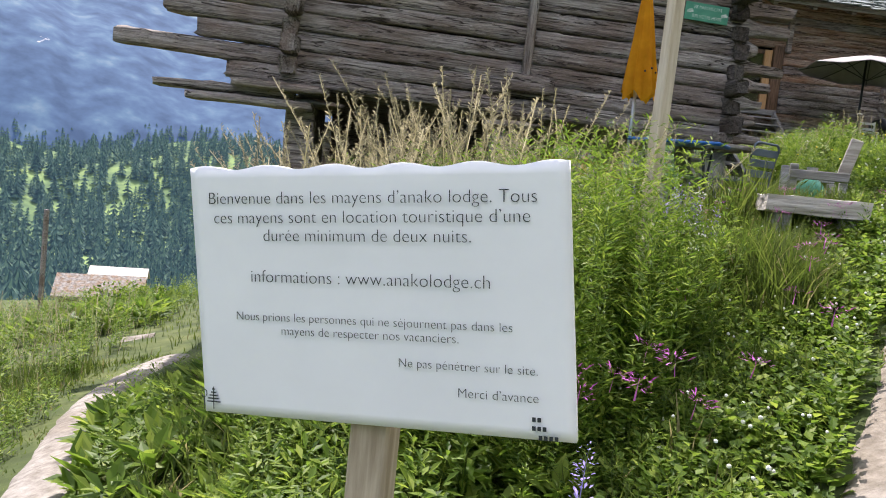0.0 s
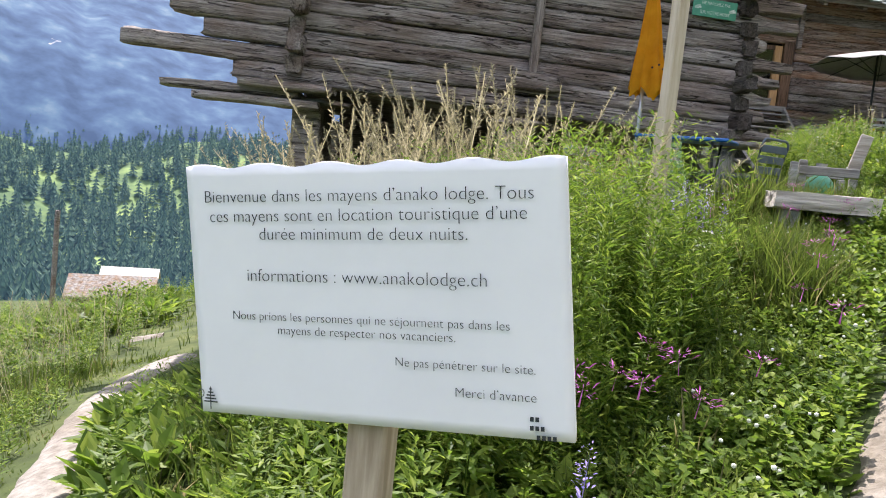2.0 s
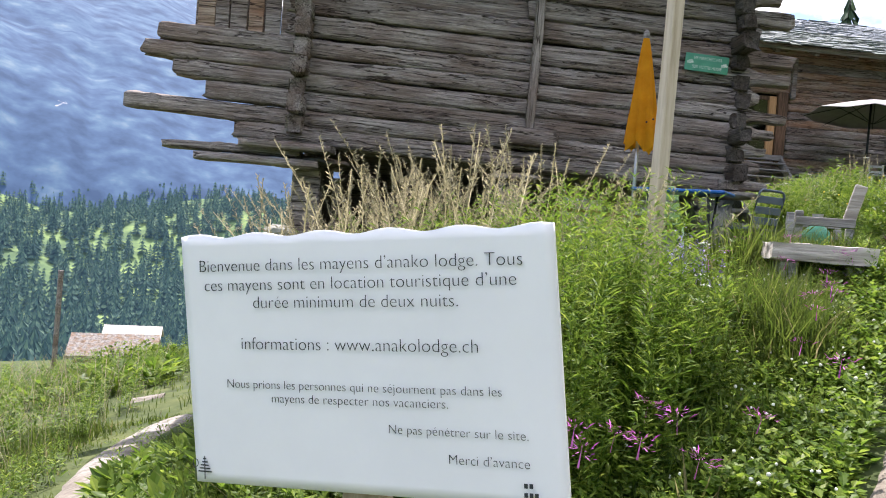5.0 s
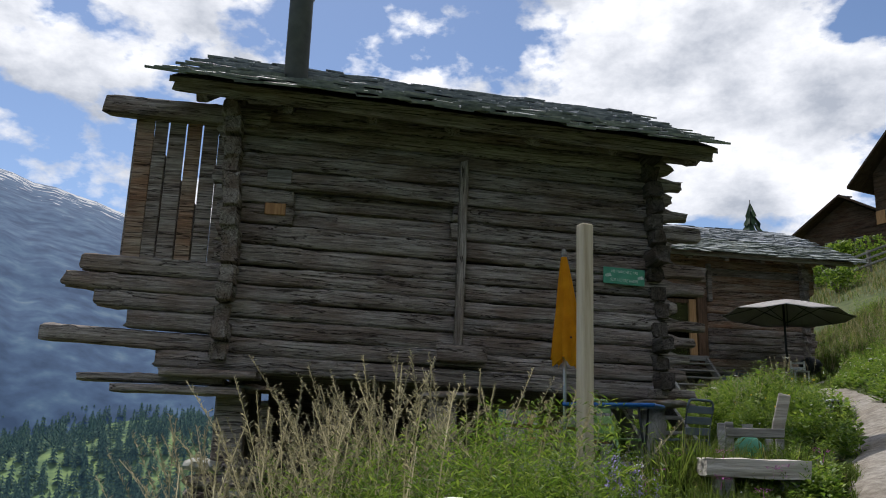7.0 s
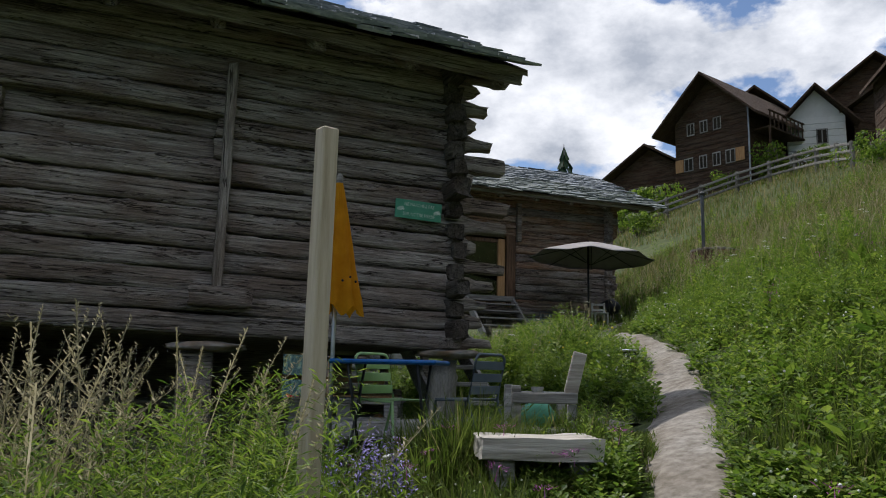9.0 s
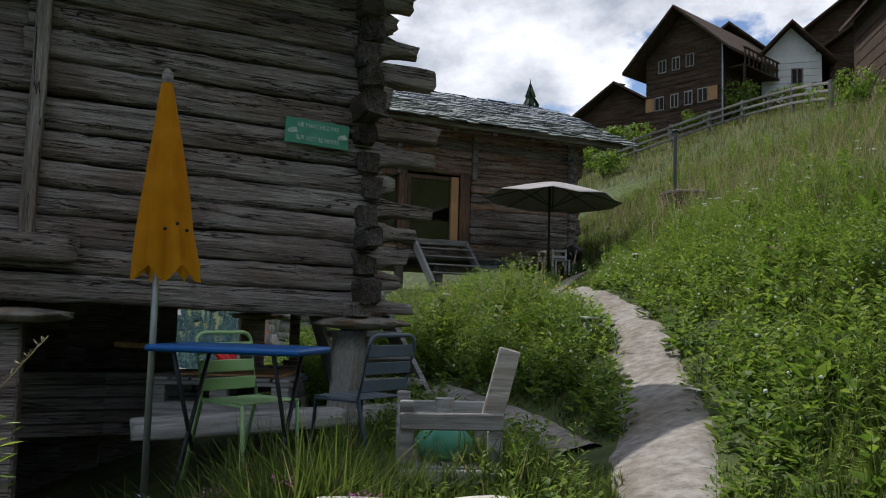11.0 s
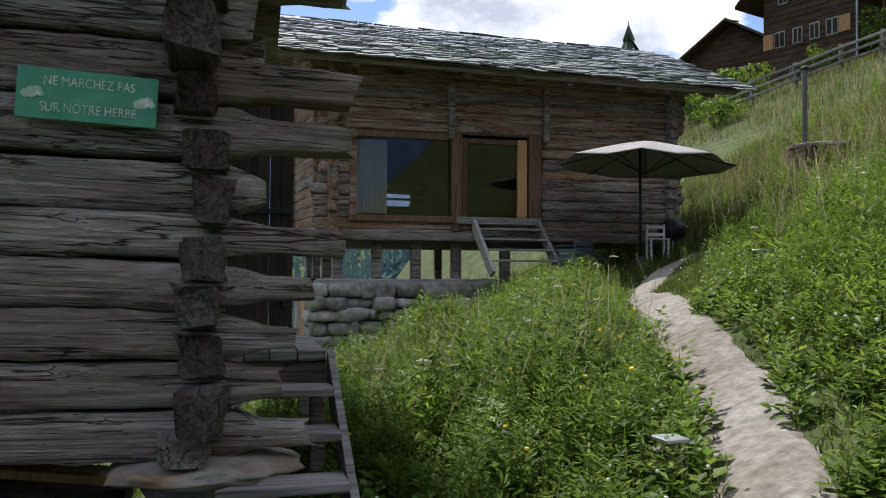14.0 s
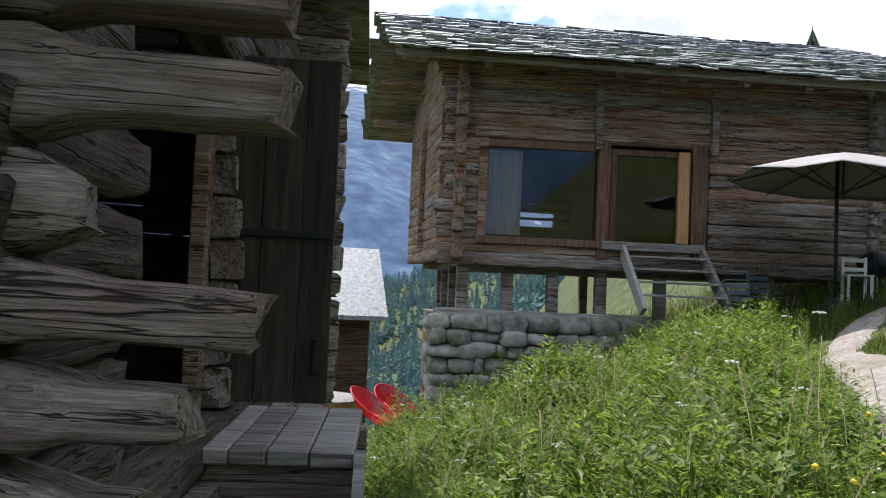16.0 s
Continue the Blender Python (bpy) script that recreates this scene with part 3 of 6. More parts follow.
def build_barn():
    cab = thing("log_barn", B1, "dark weathered log barn raised on posts, slate roof", "barn")
    rnd = random.Random(4)
    course, z0, tip = 0.213, 2.32, 0.028
    drop = lambda u: -tip * (u + 4.95) + 0.10
    cuts = [0.0]
    for i in range(15):
        cuts.append(cuts[-1] + rnd.uniform(0.85, 1.17))
    cuts = [z0 - course / 2 + c * course * 15 / cuts[-1] for c in cuts]
    # front wall, with the tails that run out past both corners
    tails = {0: -5.6, 1: -6.82, 2: -5.95, 3: -6.3, 4: -6.66, 5: -6.5}
    reach = {0: 0.62, 1: 0.5, 2: 0.55, 3: 0.64, 4: 0.76, 5: 0.40, 6: 0.80, 7: 0.82, 8: 0.36, 9: 0.78, 11: 0.4, 13: 0.42}
    for i in range(15):
        z = (cuts[i] + cuts[i + 1]) / 2
        left = tails.get(i, -5.05 - rnd.uniform(0.0, 0.15))
        right = reach.get(i, 0.5 + rnd.uniform(0.0, 0.3))
        a, b = (left, 0.06, z + drop(left)), (right, 0.06, z + drop(right))
        h = (cuts[i + 1] - cuts[i]) * rnd.uniform(0.9, 0.98)
        if i in (8, 9):
            # a long board-covered slot under the upper courses
            log_between(cab, a, (-4.25, 0.06, z + drop(-4.25)), h, 0.16, 100 + i, LOG)
            log_between(cab, (-2.35, 0.06, z + drop(-2.35)), b, h, 0.16, 130 + i, LOG)
            log_between(cab, (-4.3, 0.14, z + drop(-4.3)), (-2.3, 0.14, z + drop(-2.3)), h, 0.06, 160 + i, LOG)
        else:
            log_between(cab, a, b, h, rnd.uniform(0.14, 0.2), 100 + i, LOG, rough=0.022, thin=(0.3 - left, rnd.uniform(0.42, 0.68)))
    # side walls: their tails stand forward of the front at both corners
    for u, seeds in ((0.16, 200), (-4.95, 240)):
        for i in range(15):
            z = z0 + course * (i + 0.5) + drop(u)
            front = -rnd.uniform(0.06, 0.36)
            u += rnd.uniform(-0.03, 0.03)
            if u > 0 and 0 < i < 9:
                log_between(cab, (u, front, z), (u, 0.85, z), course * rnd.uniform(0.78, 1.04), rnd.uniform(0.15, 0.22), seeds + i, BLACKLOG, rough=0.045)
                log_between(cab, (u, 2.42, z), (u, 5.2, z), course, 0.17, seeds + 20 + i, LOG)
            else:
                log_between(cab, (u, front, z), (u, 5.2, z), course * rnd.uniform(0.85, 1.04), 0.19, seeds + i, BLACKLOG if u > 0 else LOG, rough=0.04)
    for i in range(15):
        z = z0 + course * i
        log_between(cab, (-5.2, 4.95, z + drop(-5.2)), (0.6, 4.95, z + drop(0.6)), course, 0.17, 300 + i, LOG)
    part("floor", boxed(-4.9, 0.3, 0.1, 4.9, 2.2, 2.28, m=pose(0, 0, 0, 0, 1.2, 0)), LOG, cab)
    # boarded upper gallery at the downhill end, with slits between the boards
    x = -6.1
    k = 0
    while x < -5.08:
        w = rnd.uniform(0.14, 0.2)
        part("board", boxed(x, x + w, 0.02 + rnd.uniform(0, 0.02), 0.05, 3.42, 5.32, 0.006), LOG_WARM if k % 3 == 0 else LOG, cab)
        x += w + rnd.choice((0.004, 0.006, 0.018))
        k += 1
    for k in range(16):
        y = 0.06 + k * 0.3
        part("board", boxed(-6.13, -6.1, y, y + 0.285, 3.42, 5.3, 0.006), LOG, cab)
    log_between(cab, (-6.45, -0.02, 5.33), (-4.6, -0.02, 5.28), 0.23, 0.2, 410, LOG, "beam")
    log_between(cab, (-6.2, 0.1, 3.38), (-6.2, 5.0, 3.38), 0.16, 0.16, 411, LOG, "beam")
    for k, (u, z, l) in enumerate(((-5.3, 2.19, 1.0), (-5.1, 2.08, 0.85), (-4.95, 2.26, 0.5))):
        log_between(cab, (u - l, -0.1 - 0.08 * k, z), (u + 0.5, -0.1 - 0.08 * k, z), 0.09, 0.34, 420 + k, LOG, "plank")
    # brace, orange repair block, grey patch
    log_between(cab, (-2.26, -0.08, 2.55), (-2.23, -0.08, 4.92), 0.10, 0.11, 430, LOG, "brace", 0.01)
    log_between(cab, (-2.5, -0.09, 2.62), (-1.95, -0.09, 2.60), 0.2, 0.14, 431, LOG, "clamp")
    part("patch", boxed(-4.56, -4.32, -0.045, 0.0, 4.13, 4.27, 0.006), NEWWOOD, cab, "orange-brown repair block")
    part("patch", boxed(-4.56, -4.28, -0.045, 0.0, 4.52, 4.68, 0.006), GREYWOOD, cab, "grey repair board")
    # feet: mushroom stones on stumps
    for u, y in ((0.1, 0.05), (-4.75, 0.1), (-2.4, 0.1), (0.1, 4.8), (-4.75, 4.8), (-2.4, 4.8)):
        w = B1 @ Vector((u, y, 0))
        base = ground_z(w.x, w.y) - 0.1
        if u > 0 and y < 1:
            bm = tube(bmesh.new(), [(u, y, base), (u, y, base + 0.3), (u + 0.01, y, 1.9), (u, y, 2.07)], [0.2, 0.175, 0.155, 0.16], 14)
            part("stump", bm, STUMPWOOD, cab, "", True)
            log_between(cab, (u + 0.02, y - 0.25, 2.245), (u + 0.02, y + 0.3, 2.245), 0.12, 0.2, 470, LOG, "block")
        else:
            part("foot", boxed(u - 0.16, u + 0.16, y - 0.16, y + 0.16, base, 2.1, 0.02), LOG, cab)
        bm = bmesh.new()
        bmesh.ops.create_icosphere(bm, subdivisions=3, radius=1)
        for v in bm.verts:
            v.co *= 1 + 0.26 * noise.noise(v.co * 2.3 + Vector((u, y, 0))) + 0.1 * noise.noise(v.co * 6)
        bmesh.ops.scale(bm, vec=(0.38, 0.3, 0.055), verts=bm.verts)
        bmesh.ops.translate(bm, vec=(u + 0.1, y - 0.02, 2.135), verts=bm.verts)
        part("staddle_stone", bm, STADDLE, cab, "flat grey lichen-stained stone", True)
    # door case, open dark shutter and lintel in the uphill side wall
    part("door_post", boxed(0.05, 0.13, 2.30, 2.41, 2.42, 4.4, 0.008), LOG_WARM, cab)
    part("door_post", boxed(0.04, 0.10, 0.86, 0.92, 2.42, 4.4, 0.008), GREYWOOD, cab)
    shut = part("shutter", boxed(0.18, 0.36, 2.47, 2.51, 2.53, 4.28, 0.005), SHUTTER, cab, "dark brown plank door leaf standing open")
    for x0, x1 in ((0.364, 0.56), (0.564, 0.73)):
        part("board", boxed(x0, x1, 2.47, 2.51, 2.53, 4.28, 0.005), SHUTTER, shut)
    part("batten", boxed(0.19, 0.72, 2.455, 2.47, 3.36, 3.40, 0.004), BLACKMETAL, shut)
    part("handle", boxed(0.65, 0.68, 2.44, 2.47, 2.68, 2.86, 0.006), BLACKMETAL, shut)
    # added sheet, dark in itself, so the doorway reads as unlit
    part("inner_wall", boxed(-1.6, -1.55, 0.3, 4.8, 2.3, 5.0, 0.008), ROOMSHADE, cab)
    # plank landing and open steps at the uphill door
    stp = thing("wooden_steps", B1, "grey plank landing with open wooden steps", "steps")
    x = 0.2
    for w in (0.18, 0.16, 0.18, 0.19):
        part("plank", boxed(x, x + w - 0.006, 1.83 - 0.01 * (w > 0.18), 3.0, 2.36, 2.43, 0.008), GREYWOOD, stp)
        x += w
    part("bearer", boxed(0.2, 0.94, 1.88, 1.98, 2.2, 2.355, 0.008), LOG, stp)
    part("bearer", boxed(0.2, 0.94, 2.8, 2.9, 2.2, 2.355, 0.008), LOG, stp)
    for px, py in ((0.86, 1.93), (0.86, 2.85), (0.27, 2.85)):
        part("leg", boxed(px - 0.05, px + 0.05, py - 0.05, py + 0.05, 1.15, 2.2, 0.008), LOG, stp)
    for u in (0.17, 0.91):
        bm = bmesh.new()
        v = [bm.verts.new((u + dx, y, z)) for dx in (0, 0.045) for y, z in ((1.83, 2.44), (1.83, 2.2), (0.42, 1.3), (0.28, 1.4), (0.36, 1.56))]
        for f in ((0, 1, 2, 3, 4), (9, 8, 7, 6, 5), (0, 5, 6, 1), (1, 6, 7, 2), (2, 7, 8, 3), (3, 8, 9, 4), (4, 9, 5, 0)):
            bm.faces.new([v[i] for i in f])
        part("stringer", bm, GREYWOOD, stp)
    for k in range(4):
        y, z = 1.52 - 0.33 * k, 2.24 - 0.2 * k
        part("tread", boxed(0.215, 0.91, y - 0.14, y + 0.13, z - 0.05, z, 0.008), GREYWOOD, stp)
    # roof
    roof = plank_roof("roof", cab, -5.65, 0.75, (-0.62, 2.5, 5.8), (5.48, 7.2, 5.4), 0.056)
    slate_slope(roof, -5.68, 0.62, -0.7, 5.47, 2.5, 7.22, 150, 8, 0.056)
    for k in range(7):
        u = -5.3 + k * 0.96
        log_between(cab, (u, -0.5, 5.36 - 0.056 * (u + 6)), (u, 2.3, 6.85 - 0.056 * (u + 6)), 0.13, 0.13, 440 + k, LOG, "rafter", 0.008)
    log_between(cab, (-5.6, -0.56, 5.42), (0.7, -0.56, 5.06), 0.15, 0.05, 450, LOG, "fascia", 0.006)
    flue = part("flue", tube(bmesh.new(), [(-4.35, 0.3, 5.6), (-4.35, 0.3, 7.1), (-4.35, 0.3, 7.14), (-4.35, 0.3, 7.35)], [0.15, 0.15, 0.17, 0.12], 16), FLUE, cab, "grey metal chimney flue", True)
    return cab


def build_house():
    cab = thing("log_cabin", B2, "brown log cabin on a stone base, slate roof", "cabin")
    rnd = random.Random(9)
    course, z0 = 0.205, 3.62
    holes = ((-1.92, 0.0, 3.98, 5.56), (0.02, 1.86, 3.94, 5.6))
    for i in range(16):
        z = z0 + course * i
        mat = LOG_WARM if rnd.random() < 0.45 else LOG
        runs = [(-2.3 - rnd.uniform(0.15, 0.32), 4.75 + rnd.uniform(0.1, 0.35))]
        if z > 3.9 and z < 5.55:
            runs = [(runs[0][0], -1.9), (1.88, runs[0][1])]
        for k, (a, b) in enumerate(runs):
            log_between(cab, (a, 0.06, z), (b, 0.06, z), course * rnd.uniform(0.97, 1.05), 0.16, 500 + i * 3 + k, mat)
    for u, s in ((-2.22, 560), (4.65, 600)):
        for i in range(16):
            z = z0 + course * (i + 0.5)
            # downhill side mostly brown: its warm sunlight is put into the log colour
            mat = LOG_WARM if u < 0 and rnd.random() < 0.85 else LOG
            log_between(cab, (u, -rnd.uniform(0.1, 0.26), z), (u - (0.58 if u < 0 else 0), 5.9 + rnd.uniform(0, 0.3), z), course * 1.02, 0.17, s + i, mat, rough=0.025)
    for i in range(16):
        z = z0 + course * i
        for k, (a, b) in enumerate(((-2.5, -1.6), (0.5, 4.9)) if 4.35 < z < 4.95 else ((-2.5, 4.9),)):
            log_between(cab, (a, 5.75, z), (b, 5.75, z), course, 0.16, 640 + i + 30 * k, LOG)
    part("floor", boxed(-2.2, 4.6, 0.1, 5.7, 3.5, 3.6), LOG, cab)
    # gable logs
    for i in range(7):
        z = z0 + course * (16 + i)
        half = 3.0 - i * 0.42
        log_between(cab, (-2.22 - 0.098 * (2.9 - half), 2.9 - half, z), (-2.22 - 0.098 * (2.9 + half), 2.9 + half, z), course, 0.16, 670 + i, LOG_WARM)
    for k, y in enumerate((0.9, 3.4)):
        part("brace", boxed(-2.41 - 0.098 * y, -2.32 - 0.098 * y, y, y + 0.09, 3.9, 6.3, 0.008), LOG_WARM, cab)
    # wide window
    win = part("window", boxed(-1.92, -1.78, -0.03, 0.13, 3.98, 5.56, 0.008), LOG_WARM, cab, "wide fixed window in a wooden frame")
    part("frame", boxed(-1.78, 0.0, 0.0, 0.12, 5.43, 5.56, 0.008), DOORWOOD, win)
    part("sill", boxed(-1.95, 0.06, -0.07, 0.12, 3.86, 3.98, 0.01), DOORWOOD, win)
    pane = part("pane", boxed(-1.78, -0.02, 0.05, 0.058, 3.98, 5.43), GLASS, win)
    pane.visible_shadow = False
    bm = bmesh.new()
    for i in range(41):
        for k in range(9):
            bm.verts.new((-1.76 + 0.56 * i / 40, 0.12 + 0.02 * math.sin(i * 1.1), 4.02 + 1.38 * k / 8))
    bm.verts.ensure_lookup_table()
    for i in range(40):
        for k in range(8):
            a = i * 9 + k
            bm.faces.new((bm.verts[a], bm.verts[a + 9], bm.verts[a + 10], bm.verts[a + 1]))
    part("curtain", bm, LACE, win, "pale lace curtain", True)
    # glazed door between heavy posts
    door = part("door", boxed(0.24, 0.34, 0.02, 0.1, 3.99, 5.5, 0.006), DOORWOOD, cab, "glazed door between heavy red-brown posts")
    part("post", boxed(0.02, 0.22, -0.05, 0.14, 3.7, 5.62, 0.012), DOORWOOD, door)
    part("post", boxed(1.58, 1.84, -0.05, 0.14, 3.7, 5.62, 0.012), DOORWOOD, door)
    part("stile", boxed(1.36, 1.55, -0.01, 0.1, 3.99, 5.5, 0.006), NEWWOOD, door)
    part("rail", boxed(0.34, 1.36, 0.02, 0.1, 5.40, 5.5, 0.006), DOORWOOD, door)
    part("sill", boxed(0.1, 1.8, -0.12, 0.14, 3.84, 3.98, 0.012), GREYWOOD, door)
    pane = part("pane", boxed(0.34, 1.36, 0.055, 0.063, 3.99, 5.40), GLASS, door)
    pane.visible_shadow = False
    part("lintel", boxed(-2.0, 2.0, -0.04, 0.13, 5.58, 5.76, 0.012), LOG_WARM, cab)
    for u in (0.0, 1.92):
        part("strap", boxed(u - 0.06, u + 0.06, -0.13, -0.02, 5.45, 6.5, 0.01), LOG, cab)
    # added sheets behind the panes; the room's shade is in their colour
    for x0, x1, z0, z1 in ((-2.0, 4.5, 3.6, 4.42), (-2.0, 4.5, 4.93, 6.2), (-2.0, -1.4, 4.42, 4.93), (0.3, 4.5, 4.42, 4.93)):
        part("inner_wall", boxed(x0, x1, 3.2, 3.26, z0, z1), ROOMSHADE, cab)
    # added bars that cut the far opening into strips, like window slats
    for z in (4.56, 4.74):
        part("shelf", boxed(-1.4, 0.3, 3.1, 3.3, z, z + 0.035), ROOMSHADE, cab)
    # open wooden steps up to the door
    stp = thing("wooden_steps", B2, "short open wooden steps up to a glazed door", "steps")
    for u in (0.42, 1.72):
        bm = bmesh.new()
        v = [bm.verts.new((u + dx, y, z)) for dx in (0, 0.06) for y, z in ((-0.05, 3.99), (-0.05, 3.72), (-1.1, 2.85), (-1.3, 2.95))]
        for f in ((0, 1, 2, 3), (7, 6, 5, 4), (0, 4, 5, 1), (1, 5, 6, 2), (2, 6, 7, 3), (3, 7, 4, 0)):
            bm.faces.new([v[i] for i in f])
        part("stringer", bm, GREYWOOD, stp)
    for k in range(4):
        y, z = -0.22 - 0.26 * k, 3.76 - 0.2 * k
        part("tread", boxed(0.48, 1.72, y - 0.13, y + 0.1, z - 0.035, z, 0.006), GREYWOOD, stp)
    # stone base with timber posts above it
    # darker backing block: puts shade into the gaps between the dry stones
    base = part("stone_base", boxed(-2.45, 1.2, 0.22, 5.6, 0.9, 2.6), STADDLE, cab, "dry stone base of grey field stones")
    for face in (0, 1):
        z = 0.95
        while z < 2.62:
            h = rnd.uniform(0.17, 0.34)
            x = -2.6 if face == 0 else 0.0
            while x < (1.2 if face == 0 else 1.0):
                w = rnd.uniform(0.16, 0.58)
                bm = bmesh.new()
                bmesh.ops.create_icosphere(bm, subdivisions=2, radius=0.5)
                o = Vector((rnd.uniform(0, 50), 0, 0))
                for q in bm.verts:
                    c = Vector([math.copysign(abs(a * 2) ** 0.55, a) / 2 for a in q.co])
                    q.co = c * (1 + 0.42 * noise.noise(q.co * 2.2 + o))
                d = rnd.uniform(0.3, 0.4)
                if face == 0:
                    bmesh.ops.scale(bm, vec=(w * 1.08, d, h * rnd.uniform(0.95, 1.3)), verts=bm.verts)
                    bmesh.ops.translate(bm, vec=(x + w / 2, 0.22 + rnd.uniform(-0.03, 0.03), z + h / 2), verts=bm.verts)
                else:
                    bmesh.ops.scale(bm, vec=(d, w * 1.08, h * rnd.uniform(0.95, 1.3)), verts=bm.verts)
                    bmesh.ops.translate(bm, vec=(-2.45 + rnd.uniform(-0.03, 0.03), x + w / 2 + 0.2, z + h / 2), verts=bm.verts)
                part("stone", bm, STONE, base, "", True)
                x += w
            z += h * 0.96
    for u, y in ((-2.1, 0.25), (-1.35, 0.3), (-0.6, 0.3), (0.2, 0.3), (1.2, 0.3), (3.0, 0.3), (4.5, 0.3), (-2.1, 2.0), (-2.1, 4.0), (-2.1, 5.5), (1.2, 5.5), (4.5, 5.5)):
        w = B2 @ Vector((u, y, 0))
        part("post", boxed(u - 0.09, u + 0.09, y - 0.09, y + 0.09, min(2.6, ground_z(w.x, w.y) - 0.1), 3.52, 0.012), LOG, cab)
    log_between(cab, (-2.5, 0.25, 2.7), (1.0, 0.25, 2.7), 0.2, 0.2, 690, GREYWOOD, "beam")
    part("cellar_door", boxed(-2.62, -2.56, 1.1, 2.0, 0.9, 2.35, 0.01), NEWWOOD, cab, "plain orange-brown cellar door")
    # roof
    roof = plank_roof("roof", cab, -3.3, 5.75, (-0.75, 2.9, 6.7), (6.72, 8.42, 6.7), 0.014, 0.1)
    slate_slope(roof, -3.4, 5.8, -0.85, 6.70, 2.9, 8.44, 300, 18, 0.014, 0.2, 0.1)
    slate_slope(roof, -3.4, 5.8, 6.75, 6.70, 2.9, 8.44, 0, 19, 0.014, 0.2, 0.1)
    for k in range(9):
        u = -2.9 + k * 1.02
        part("rafter", box(bmesh.new(), u - 0.06, u + 0.06, 0, 4.0, -0.14, 0.0, 0.008, m=pose(0, -0.65, 6.68 - 0.014 * (u + 3.3), 24.5, 0, 0)), LOG_WARM if k == 0 else LOG, cab)
    for y, z in ((0.05, 6.85), (1.5, 7.4), (2.9, 7.95), (4.3, 7.4), (5.7, 6.85)):
        log_between(cab, (-3.2 - 0.1 * y, y, z + 0.04 * (2.9 - abs(y - 2.9))), (5.3, y, z - 0.1 + 0.04 * (2.9 - abs(y - 2.9))), 0.17, 0.16, int(y * 10) + 700, LOG_WARM, "purlin", 0.008)
    log_between(cab, (-3.3, -0.72, 6.66), (5.7, -0.72, 6.54), 0.1, 0.05, 720, GREYWOOD, "fascia", 0.004)
    return cab


build_barn()
build_house()


# ---- things ----
def build_board():
    m = pose(-0.31, 2.09, 0, 0, 0, -27.6)
    sg = thing("welcome_sign", m, "white printed welcome board on a weathered wooden post", "sign")
    tilt = Matrix.Translation((-0.055, 0, 1.447)) @ Matrix.Rotation(-math.atan2(0.107, 0.979), 4, "Y")
    W, H = 0.985, 0.628
    # slightly puckered sheet with rolled top edge
    nx, nz = 40, 24
    verts, faces = [], []
    for y in (0.0, 0.022):
        for i in range(nx + 1):
            for k in range(nz + 1):
                u, v = i / nx, k / nz
                top = 0.006 * math.sin(u * 34) * (v > 0.97)
                verts.append((0.004 + 0.034 * (1 - v) + (W - 0.008 - 0.012 * (1 - v)) * u, y - 0.004 * math.sin(u * 9) * v * (1 if y == 0 else 0), -H + H * v + top + 0.012 * (1 - v) * u))
    n = (nx + 1) * (nz + 1)
    for i in range(nx):
        for k in range(nz):
            p = i * (nz + 1) + k
            faces.append((p, p + nz + 1, p + nz + 2, p + 1))
            faces.append((n + p, n + p + 1, n + p + nz + 2, n + p + nz + 1))
    rim = [i * (nz + 1) for i in range(nx + 1)] + [nx * (nz + 1) + k for k in range(1, nz + 1)] + [i * (nz + 1) + nz for i in range(nx - 1, -1, -1)] + [k for k in range(nz - 1, 0, -1)]
    for p, q in zip(rim, rim[1:] + rim[:1]):
        faces.append((p, p + n, q + n, q))
    me = mesh_from([tuple(tilt @ Vector(v)) for v in verts], faces, True, "panel")
    panel = piece("panel", me, BOARD, sg)
    lines = (("Bienvenue dans les mayens d\u2019anako lodge. Tous", 0.016, 1.363, 0.858, 1.459), ("ces mayens sont en location touristique d\u2019une", 0.037, 1.316, 0.850, 1.414), ("dur\u00e9e minimum de deux nuits.", 0.184, 1.289, 0.719, 1.352), ("informations : www.anakolodge.ch", 0.158, 1.183, 0.774, 1.254), ("Nous prions les personnes qui ne s\u00e9journent pas dans les", 0.125, 1.082, 0.837, 1.165), ("mayens de respecter nos vacanciers.", 0.257, 1.064, 0.715, 1.119), ("Ne pas p\u00e9n\u00e9trer sur le site.", 0.575, 1.04, 0.905, 1.078), ("Merci d\u2019avance", 0.728, 0.995, 0.914, 1.017))
    for words, x0, z0, x1, z1 in lines:
        c = bpy.data.curves.new("words", "FONT")
        c.body, c.align_x, c.size, c.extrude, c.offset = words, "LEFT", 0.04, 0.0006, -0.0008
        tmp = bpy.data.objects.new("words", c)
        scene.collection.objects.link(tmp)
        bpy.context.view_layer.update()
        me = bpy.data.meshes.new_from_object(tmp.evaluated_get(bpy.context.evaluated_depsgraph_get()))
        bpy.data.objects.remove(tmp)
        xs = [v.co.x for v in me.vertices]
        k = math.hypot(x1 - x0, z1 - z0) / (max(xs) - min(xs))
        lie = pose(x0, -0.0075, z0) @ Matrix.Rotation(-math.atan2(z1 - z0, x1 - x0), 4, "Y") @ pose(0, 0, 0, 90, 0, 0) @ Matrix.Diagonal((k, k, 1, 1))
        me.transform(lie)
        piece("lettering", me, INK, panel)
    # small marks along the lower edge
    bm = bmesh.new()
    for k in range(5):
        box(bm, 0.068 - 0.004 * k - 0.004, 0.068 + 0.004 * k + 0.004, -0.0085, -0.007, -0.568 - 0.008 * k, -0.565 - 0.008 * k, m=tilt)
    box(bm, 0.067, 0.069, -0.0085, -0.007, -0.618, -0.56, m=tilt)
    part("tree_mark", bm, INK, panel)
    bm = bmesh.new()
